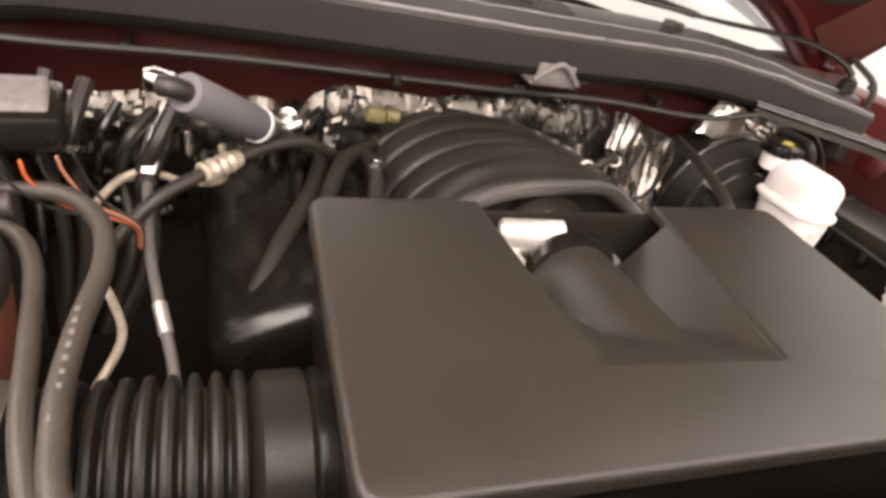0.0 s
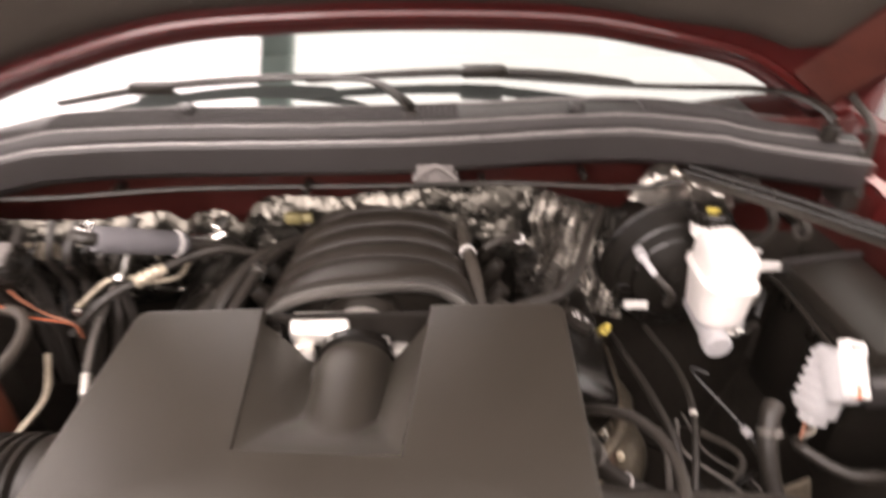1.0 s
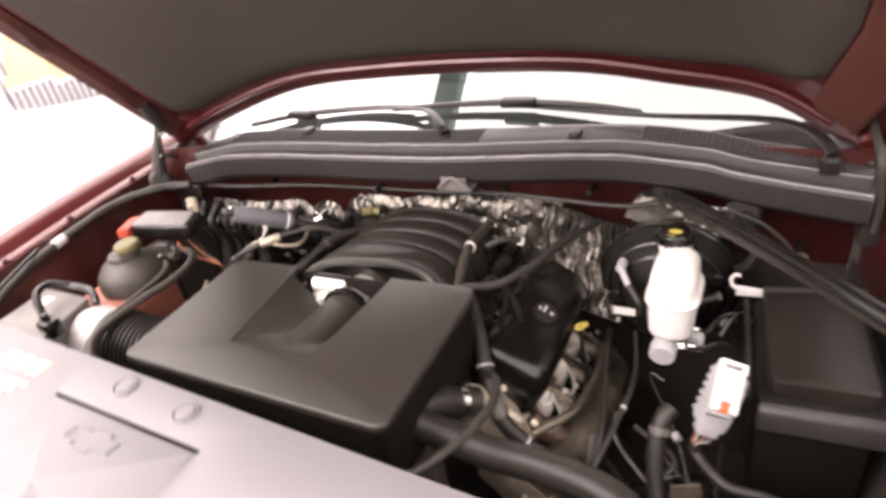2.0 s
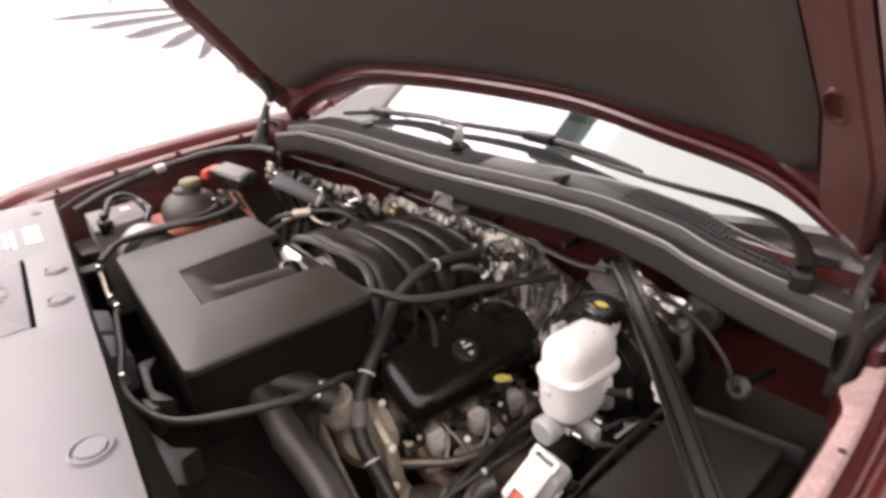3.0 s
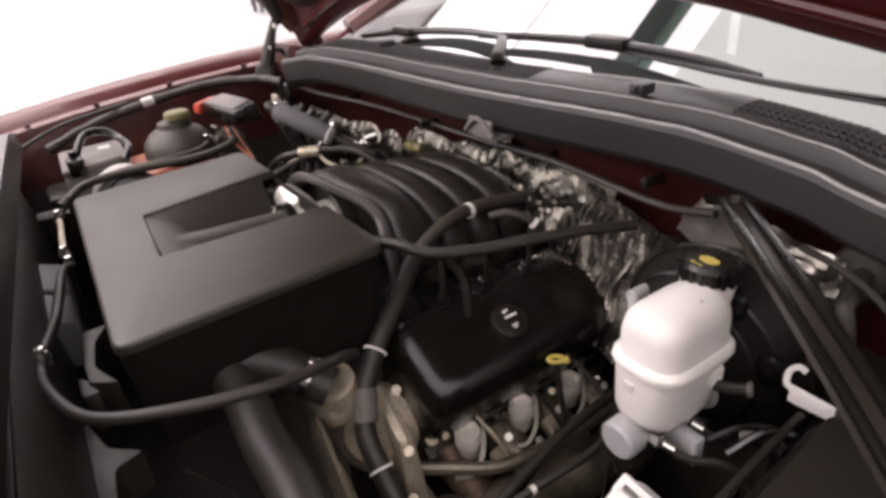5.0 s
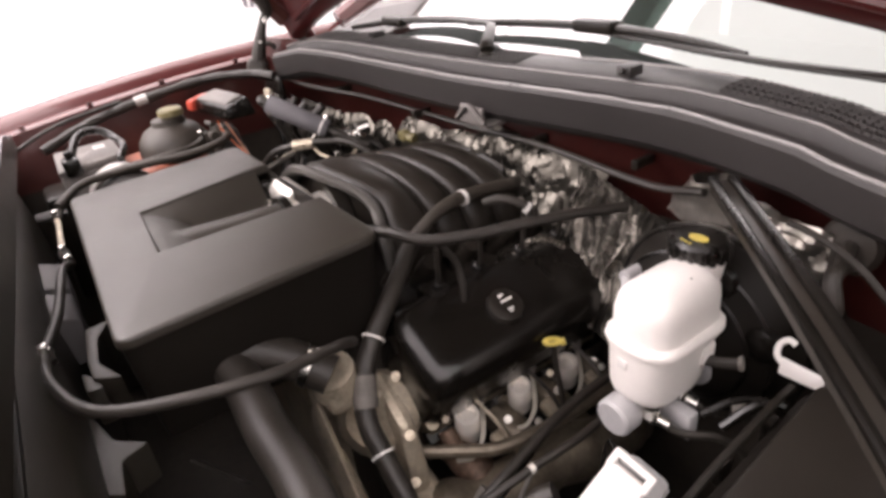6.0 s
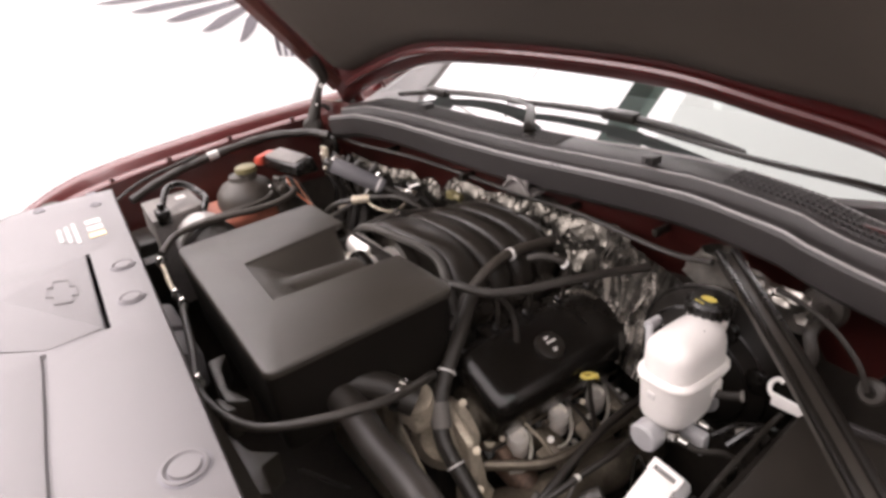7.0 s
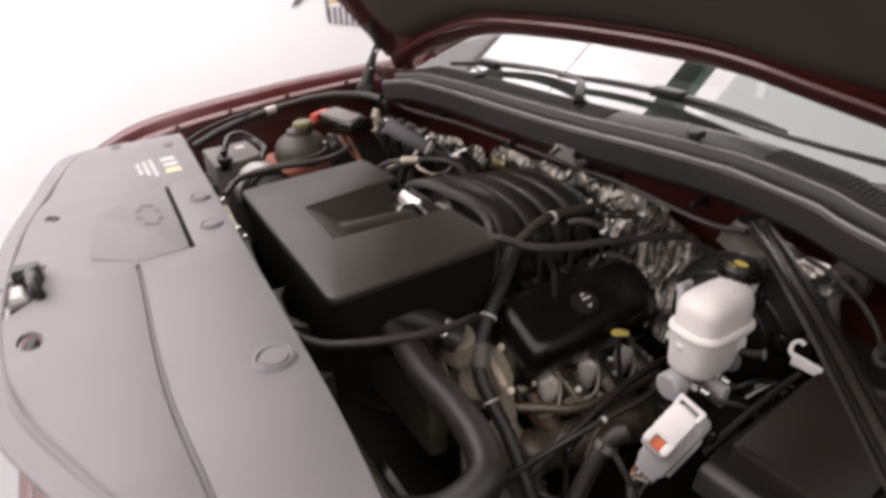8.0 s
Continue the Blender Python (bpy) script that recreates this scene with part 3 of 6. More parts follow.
    for name, a in (("floor_tray", (-0.76, 0.80, -0.05, 0.92, 0.46, 0.50)), ("opening_backing", (-0.13, 0.29, -0.105, 0.055, 1.03, 1.10)), ("radiator_panel", (-0.70, 0.80, 0.06, 0.10, 0.46, 1.135)), ("corner_panel", (-0.74, -0.52, 0.12, 0.15, 0.46, 1.10)), ("corner_panel", (0.60, 0.86, 0.10, 0.14, 0.46, 1.11))):
        part(name, box(*a, 0.01), "bay", tray)
    fascia = part("front_fascia", joined(box(-0.80, 0.80, -0.16, -0.06, 0.45, 1.02, 0.04), box(-0.72, 0.72, -0.19, -0.15, 0.62, 0.95, 0.02)), "paint", label="dark red front fascia under the radiator cover")
    tagged(fascia, category="fascia", kind="structure")
    cab = thing("truck_cab", (0, 2.2, 0.4), "dark red truck cab behind the windshield", "cab", kind="structure")
    part("dashboard", box(-0.68, 0.70, 0.99, 1.45, 1.02, 1.17, 0.03), "cabin", cab, "grey dashboard top")
    part("cab_floor", box(-0.85, 0.87, 1.0, 3.0, 0.45, 0.50, 0.01), "cabin", cab)
    part("rear_wall", box(-0.85, 0.87, 2.95, 3.0, 0.5, 1.64, 0.02), "cabin", cab)
    part("roof", box(-0.72, 0.74, 1.92, 3.02, 1.64, 1.70, 0.025), "paint", cab)
    for k in (-1, 1):
        part("door", joined(box(k * 0.93 - 0.04, k * 0.93 + 0.04, 1.10, 2.98, 0.45, 1.22, 0.03)), "paint", cab)
        part("pillar", tube([(k * 0.80, 1.02, 1.21), (k * 0.76, 1.45, 1.42), (k * 0.72, 1.94, 1.65)], 0.03, 8, 4), "paint", cab)
        part("rear_pillar", tube([(k * 0.80, 2.95, 1.2), (k * 0.72, 2.98, 1.65)], 0.04, 8, 2), "paint", cab)


def cowl_lift(x):
    return -0.012 * (x / 0.7) ** 2 - 0.009 * math.exp(-((x - 0.56) / 0.12) ** 2) - (0.030 * max(0, abs(x - 0.02) - 0.52) / 0.2)


def windshield():
    rows = []
    for j in range(15):
        u = j / 14
        row = []
        for x in np.linspace(-0.74, 0.76, 41):
            bow = 0.10 * (x / 0.7) ** 2
            y = ridge(x) + 0.030 + (1.92 + bow - ridge(x)) * u - 0.03 * u
            row.append((x, y, 1.220 + 0.42 * (y - 0.90 - bow)))
        rows.append(row)
    w = part("windshield", loft(rows), "glass", label="raked windshield with raised reflection of the bright ceiling", smooth=80)
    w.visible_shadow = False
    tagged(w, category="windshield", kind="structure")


def cowl():
    c = thing("cowl_panel", (0, 0.85, 1.17), "grey plastic cowl panel under the windshield", "cowl")
    lift = cowl_lift
    prof = [(-0.010, 1.160), (-0.028, 1.162), (-0.038, 1.172), (-0.043, 1.200), (-0.044, 1.213), (-0.040, 1.2185), (-0.034, 1.2185), (-0.031, 1.2135), (-0.028, 1.2105), (-0.012, 1.2120), (-0.007, 1.2150), (-0.004, 1.2280), (-0.001, 1.2325)]
    def strip(x0, x1, n, pts):
        return [[(x, ridge(x) + dy, z + lift(x)) for dy, z in pts] for x in np.linspace(x0, x1, n)]
    part("front_lip", solid(loft(strip(-0.605, 0.772, 66, prof)), 0.003), "cowl", c, smooth=28)
    rear = [(-0.001, 1.2325), (0.004, 1.2355), (0.03, 1.239), (0.05, 1.240), (0.064, 1.234)]
    part("top_panel", solid(loft(strip(0.118, 0.420, 20, rear)), 0.003), "cowl", c)
    part("end_panel", solid(loft(strip(0.70, 0.772, 6, rear)), 0.003), "cowl", c)
    part("end_panel", solid(loft(strip(-0.605, -0.50, 10, rear)), 0.003), "cowl", c)
    for x0, x1 in ((-0.50, 0.118), (0.420, 0.70)):
        g = part("grille_bed", solid(loft(strip(x0, x1, 40, [(-0.001, 1.228), (0.006, 1.229), (0.010, 1.2245), (0.03, 1.229), (0.05, 1.230), (0.064, 1.226)])), 0.003), "grille", c, "black cowl air grille")
        bars = [solid(loft(strip(x0, x1, 40, [(-0.001, 1.2325), (0.004, 1.2355), (0.010, 1.2365)])), 0.003)]
        n = int((x1 - x0) / 0.0088)
        for i in range(n + 1):
            x = x0 + (x1 - x0) * i / n
            bars.append(tube([(x, ridge(x) + 0.006, 1.2355 + lift(x)), (x, ridge(x) + 0.03, 1.2390 + lift(x)), (x, ridge(x) + 0.060, 1.2385 + lift(x))], 0.0030, 4, 1))
        for dy, z in ((0.009, 1.2362), (0.0195, 1.2380), (0.030, 1.2393), (0.0405, 1.2396), (0.051, 1.2392), (0.062, 1.2365)):
            bars.append(tube([(x, ridge(x) + dy, z + lift(x)) for x in np.linspace(x0, x1, 30)], 0.0030, 4, 1))
        tagged(part("slats", joined(*bars), "cowl", g, "grey plastic grid"), kind="stuff")
    for x, y in ((0.306, 0.874), (-0.30, 0.858)):
        z = 1.243 + lift(x)
        part("washer_nozzle", joined(box(x - 0.011, x + 0.011, y - 0.014, y + 0.012, z - 0.004, z + 0.010, 0.003), rod((x, y - 0.012, z + 0.004), (x, y - 0.019, z + 0.006), 0.004, 8)), "cowl", c, "small grey washer nozzle")
    for x in (-0.56, -0.36, 0.09, 0.66):
        screw("push_clip", (x, ridge(x) - 0.034, 1.19 + lift(x)), 0.006, c, "cowl", (0, -1, 0.1))
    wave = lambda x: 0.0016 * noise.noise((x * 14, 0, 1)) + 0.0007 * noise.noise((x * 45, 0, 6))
    # pale beads draw the highlight along the moulded ridges
    part("front_edge", tube([(x, ridge(x) - 0.0385 + wave(x + 3), 1.2192 + lift(x) + wave(x)) for x in np.linspace(-0.603, 0.770, 90)], 0.0026, 6, 1), "edge", c, "worn moulded edge, highlight painted pale")
    part("rear_edge", tube([(x, ridge(x) + 0.057 + wave(x + 5), 1.2388 + lift(x) + wave(x + 2)) for x in np.linspace(-0.603, 0.770, 90)], 0.0024, 6, 1), "edge", c, "worn moulded edge, highlight painted pale")
    part("step_edge", tube([(x, ridge(x) - 0.0025 + wave(x + 9), 1.2322 + lift(x) + wave(x + 4)) for x in np.linspace(-0.603, 0.770, 90)], 0.0018, 6, 1), "edge", c, "worn moulded edge, highlight painted pale")
    part("edge_seal", tube([(x, ridge(x) - 0.014, 1.160 + lift(x)) for x in np.linspace(-0.605, 0.772, 50)], 0.0055, 6, 1), "seal", c, "black rubber edge seal")
    clip = thing("metal_clip", (0.086, 0.81, 1.15), "bent dull grey clip on the cowl edge", "clip")
    part("body", joined(box(0.05, 0.12, ridge(0.08) - 0.048, ridge(0.08) - 0.010, 1.152, 1.158, 0.002), box(0.056, 0.112, ridge(0.08) - 0.050, ridge(0.08) - 0.044, 1.154, 1.182, 0.003), tube([(0.052, ridge(0.08) - 0.052, 1.160), (0.085, ridge(0.08) - 0.055, 1.184), (0.118, ridge(0.08) - 0.052, 1.160)], 0.004, 8, 6)), "dusty", clip)
    cable = thing("firewall_cable", (0, 0.84, 1.12), "thin black cable along the top of the firewall", "cable")
    part("cable", tube([(-0.62, 0.765, 1.135), (-0.5, 0.785, 1.128), (-0.3, 0.82, 1.126), (0, 0.83, 1.126), (0.2, 0.832, 1.13), (0.38, 0.82, 1.128), (0.47, 0.80, 1.15)], 0.0048, 8, 8), "rubber", cable)
    for x in (-0.42, -0.12, 0.16, 0.33):
        part("cable_clip", box(x - 0.005, x + 0.005, ridge(x) - 0.018, ridge(x) + 0.02, 1.120, 1.133, 0.002), "black", cable)


def wiper(name_at, arm, blade, block, label):
    w = thing("wiper", name_at, label, "wiper", "windshield wipers")
    part("pivot_cap", lathe([(0, 0.014), (0.010, 0.013), (0.014, 0.008), (0.015, -0.012), (0, -0.012)], Matrix.Translation(name_at), 20), "black", w)
    part("arm", tube(arm, 0.0125, 10, 8, radius=lambda u: 1.0 - 0.55 * min(1, 1.3 * u), squash=0.5), "black", w)
    part("hinge_block", box(block[0] - 0.038, block[0] + 0.038, block[1] - 0.013, block[1] + 0.013, block[2] - 0.004, block[2] + 0.016, 0.006), "black", w)
    b = part("blade_frame", tube(blade, 0.0088, 10, 8, radius=lambda u: 0.5 + 2.0 * u * (1 - u), squash=0.7), "black", w)
    part("rubber_edge", tube([(x, y + 0.003, z - 0.005) for x, y, z in blade], 0.004, 6, 8), "seal", b)


def wipers():
    wiper((0.712, 0.862, 1.205), [(0.712, 0.862, 1.222), (0.700, 0.878, 1.236), (0.665, 0.905, 1.250), (0.60, 0.922, 1.256), (0.42, 0.935, 1.256), (0.20, 0.962, 1.262), (0.165, 0.966, 1.264)],
          [(-0.13, 0.952, 1.262), (0.02, 0.965, 1.267), (0.165, 0.970, 1.269), (0.30, 0.962, 1.266), (0.41, 0.950, 1.258)], (0.165, 0.966, 1.264), "black driver side wiper parked along the windshield")
    wiper((0.046, 0.856, 1.230), [(0.046, 0.856, 1.247), (0.032, 0.868, 1.257), (-0.004, 0.905, 1.268), (-0.06, 0.940, 1.265), (-0.22, 0.958, 1.258), (-0.39, 0.950, 1.244)],
          [(-0.54, 0.925, 1.230), (-0.39, 0.953, 1.247), (-0.22, 0.966, 1.258), (-0.09, 0.962, 1.264)], (-0.39, 0.952, 1.240), "black passenger side wiper parked along the windshield")


room()
mural()
body()
windshield()
cowl()
wipers()
hood()
for side in (-1, 1):
    fender(side)


# ---- front of the bay ----
def radiator_cover():
    c = thing("radiator_cover", (0, 0.05, 1.16), "light grey plastic cover over the radiator", "cover")
    rear = lambda x: 0.168 - 0.053 * x
    seam = smooth_table([(0.07, 0.014), (0.10, 0.024), (0.20, 0.020), (0.30, 0.014), (0.41, 0.011), (0.52, 0.017), (0.66, 0.03)])
    z = 1.178
    fall = lambda x, y: -0.45 * max(0, abs(x) - 0.48) ** 1.4 - 0.9 * max(0, -0.06 - y) ** 1.6
    xs = np.linspace(-0.60, 0.64, 44)
    edge = smooth_table([(-0.64, 0.075), (-0.60, 0.040), (-0.54, -0.005), (-0.48, -0.042), (-0.38, -0.074), (-0.27, -0.102), (-0.11, -0.145), (0.10, -0.165), (0.30, -0.15), (0.45, -0.10), (0.60, -0.03), (0.66, 0.0)])
    xe = np.linspace(-0.60, 0.64, 54)
    def ring(x, y, a, b, t=0):
        return [(x + a * math.cos(i * math.pi / 8) * math.cos(t) - b * math.sin(i * math.pi / 8) * math.sin(t), y + a * math.cos(i * math.pi / 8) * math.sin(t) + b * math.sin(i * math.pi / 8) * math.cos(t)) for i in range(16)]
    xg = np.linspace(0.098, 0.625, 30)
    groove = [(x, seam(x) + 0.0026) for x in xg] + [(x, seam(x) - 0.0026) for x in xg[::-1]]
    slot = rounded([(-0.186, 0.1115), (0.089, 0.1010), (0.090, 0.0945), (-0.186, 0.1055)], 0.002, 2)
    holes = [groove, slot, ring(-0.150, -0.068, 0.017, 0.008, 0.5), ring(0.207, -0.104, 0.024, 0.012, 0.35), rounded([(0.010, -0.080), (0.110, -0.092), (0.125, -0.140), (0.030, -0.150)], 0.02)]
    sheet = [(x, rear(x)) for x in xs] + [(x, edge(x)) for x in xe[::-1]]
    part("panel", plate(sheet, z - 0.006, z, holes, 0.0016, fall), "shield", c, "light grey grained plastic")
    part("groove_bed", tube([(x, seam(x), z - 0.0078 + fall(x, seam(x))) for x in xg], 0.0036, 6, 1), "shield", c)
    # raised emblem wedge with a shaded side facet
    bm = bmesh.new()
    e, d, a, b, q, p = (bm.verts.new(v) for v in ((-0.184, 0.1045, z + 0.0006), (0.087, 0.0935, z + 0.0012), (-0.036, -0.008, z + 0.030), (0.045, -0.030, z + 0.0004), (0.092, 0.028, z + 0.0004), (-0.062, -0.018, z + 0.0004)))
    for face in ((e, d, a), (d, q, b, a), (a, b, p), (a, p, e), (e, p, b, q, d)):
        bm.faces.new(face)
    bmesh.ops.bevel(bm, geom=list(bm.edges), offset=0.0012, segments=2, profile=0.5, affect="EDGES")
    part("emblem_panel", bm, "shield", c, "raised emblem wedge with angled side facet", 20)
    n = Vector((0.271, -0.011, 0.0006)).cross(Vector((0.148, -0.1125, 0.0294))).normalized()
    n = n if n.z > 0 else -n
    xa = Vector((0.271, -0.011, 0.0006)).normalized()
    ya = n.cross(xa)
    o = Vector((-0.042, 0.062, z + 0.0083))
    o.z = z + 0.0006 - (n.x * (o.x + 0.184) + n.y * (o.y - 0.1045)) / n.z
    tilt = Matrix(((xa.x, ya.x, n.x, o.x), (xa.y, ya.y, n.y, o.y), (xa.z, ya.z, n.z, o.z + 0.0006), (0, 0, 0, 1)))
    bow = [(0.78 * x, 0.78 * y) for x, y in ((-0.052, -0.014), (-0.022, -0.014), (-0.020, -0.026), (0.022, -0.026), (0.024, -0.014), (0.056, -0.014), (0.050, 0.014), (0.022, 0.014), (0.020, 0.024), (-0.022, 0.024), (-0.024, 0.014), (-0.056, 0.014))]
    em = plate(bow, -0.0008, 0.0008, [[(0.92 * x, 0.86 * y) for x, y in bow]], 0.0004)
    em.transform(tilt)
    part("emblem", em, "shield", c, "plain raised emblem outline")
    part("front_bead", tube([(x, edge(x) + 0.028, z - 0.003 + fall(x, edge(x) + 0.03)) for x in xe[2:-2]], 0.004, 8, 1), "shield", c)
    part("rear_skirt", loft([[(x, rear(x), z - 0.003 + fall(x, 0.1)), (x, rear(x) + 0.003, z - 0.02), (x, rear(x) + 0.004, z - 0.05)] for x in xs]), "resonator", c)
    for x, y in ((-0.094, 0.147), (0.028, 0.137), (0.403, 0.114)):
        p = lathe([(0.0215, 0.0), (0.0215, 0.0032), (0.019, 0.0040), (0.0165, 0.0012), (0.0150, 0.0012), (0.0142, 0.0040), (0.007, 0.0046), (0, 0.0042)], Matrix.Translation((x, y, z + fall(x, y) - 0.0004)) @ Matrix.Diagonal((0.80 if x < 0.3 else 1, 0.80 if x < 0.3 else 1, 1, 1)), 26)
        clip = part("push_clip", p, "shield", c, "round grey plastic push clip")
        k = 0.8 if x < 0.3 else 1
        # flat grey ring stands for the shadow in the clip's joint
        part("gap_shadow", lathe([(0.0208 * k, 0.0009), (0.0236 * k, 0.0009), (0.0240 * k, 0.0003)], Matrix.Translation((x, y, z + fall(x, y))), 26), "mural", clip, "grey ring drawn for the shadow round the clip")
    for x, y in ((-0.437, 0.155), (-0.497, 0.061), (-0.570, 0.160)):
        part("small_clip", lathe([(0.0105, 0.0), (0.0105, 0.0025), (0.008, 0.0032), (0.0065, 0.001), (0, 0.001)], Matrix.Translation((x, y, z + fall(x, y) - 0.0004)), 18), "mural", c, "small dark push clip")
    for x, y, r in ((-0.150, -0.068, 0.012), (0.207, -0.104, 0.018)):
        part("hole_clip", lathe([(r, -0.012), (r, -0.006), (r * 0.6, -0.002), (0, -0.001)], Matrix.Translation((x, y, z + fall(x, y))) @ Matrix.Diagonal((1, 0.45, 1, 1)), 18), "dark", c, "dark fastener in its hole")
    st = thing("warning_label", (-0.24, 0.13, z), "small white and yellow warning label on the grey cover", "label")
    for x, m in ((-0.300, "sticker"), (-0.264, "sticker"), (-0.228, "ochre")):
        part("pictogram", box(x, x + 0.026, 0.135 - 0.015 * x, 0.161 - 0.015 * x, z + 0.0004, z + 0.0012, 0), m, st)
    for i in range(3):
        part("text_bar", box(-0.305 + 0.008 * i, -0.195 - 0.012 * i, 0.118 - 0.012 * i, 0.124 - 0.012 * i, z + 0.0004, z + 0.0012, 0), "sticker", st)
    nudge(st, -0.052, -0.016, 0.0)
    la = thing("hood_latch", (0.07, -0.10, 1.16), "black hood latch showing through the cover opening", "latch")
    part("body", joined(box(0.03, 0.115, -0.128, -0.075, 1.150, 1.168, 0.006), box(0.04, 0.062, -0.12, -0.085, 1.16, 1.196, 0.006)), "gloss", la)
    part("hook", tube([(0.062, -0.10, 1.188), (0.088, -0.095, 1.196), (0.108, -0.092, 1.188), (0.112, -0.09, 1.172)], 0.007, 10, 6), "gloss", la)
    part("spring", joined(*[lathe([(0.010, -0.002), (0.013, 0), (0.010, 0.002)], along((0.085 + 0.006 * i, -0.115, 1.172), (0.1 + 0.006 * i, -0.115, 1.172)), 14) for i in range(5)]), "steel", la)
    head = thing("headlamp", (-0.62, 0.04, 1.03), "dark headlamp corner beside the radiator cover", "headlamp")
    part("housing", hexa([(-0.74, -0.04, 0.90), (-0.50, -0.05, 0.90), (-0.50, 0.12, 0.90), (-0.76, 0.15, 0.90)], [(-0.66, 0.02, 1.095), (-0.535, 0.03, 1.13), (-0.545, 0.13, 1.145), (-0.735, 0.16, 1.105)], 0.012), "black", head)


def fan_shroud():
    s = thing("fan_shroud", (0, 0.2, 0.8), "black plastic fan shroud behind the radiator", "shroud")
    part("panel", box(-0.56, 0.60, 0.135, 0.150, 0.62, 1.10, 0.006), "resonator", s)
    part("top_channel", loft([[(x, 0.150, 1.098), (x, 0.172, 1.075), (x, 0.180, 1.02), (x, 0.186, 0.94), (x, 0.186, 0.70)] for x in np.linspace(-0.55, 0.58, 12)]), "resonator", s, "dull charcoal shroud face", 60)
    for outline, h in (([(0.000, 0.207), (-0.001, 0.238), (0.034, 0.218), (0.091, 0.211), (0.141, 0.230), (0.120, 0.200), (0.080, 0.200)], 1.02), ([(0.126, 0.182), (0.203, 0.199), (0.231, 0.230), (0.240, 0.201), (0.292, 0.196), (0.268, 0.169)], 0.99), ([(0.092, 0.190), (0.107, 0.201), (0.138, 0.209), (0.135, 0.190)], 1.015)):
        part("wing", plate(rounded(outline, 0.006, 2), h - 0.05, h, bevel=0.002), "resonator", s, "curved grey plastic shroud wing")
    for x0, x1 in ((-0.225, -0.125), (-0.11, -0.02)):
        part("duct_panel", hexa([(x0, 0.165, 0.96), (x1, 0.165, 0.96), (x1, 0.205, 0.96), (x0, 0.205, 0.96)], [(x0, 0.172, 1.04), (x1, 0.172, 1.04), (x1, 0.208, 1.026), (x0, 0.208, 1.026)], 0.006), "shield", s, "pale grey plastic panel")
    part("fan_blade", hexa([(0.17, 0.26, 0.885), (0.25, 0.30, 0.885), (0.255, 0.31, 0.885), (0.175, 0.27, 0.885)], [(0.18, 0.255, 0.90), (0.255, 0.295, 0.90), (0.26, 0.30, 0.90), (0.185, 0.265, 0.90)], 0.003), "dark", s, "dark fan blade")
    part("pulley", lathe([(0, 0), (0.062, 0), (0.066, 0.004), (0.066, 0.012), (0.058, 0.016), (0.066, 0.020), (0.066, 0.03), (0.02, 0.032), (0, 0.03)], along((0.36, 0.24, 0.82), (0.36, 0.3, 0.84)), 28), "gloss", s, "dark belt pulley")


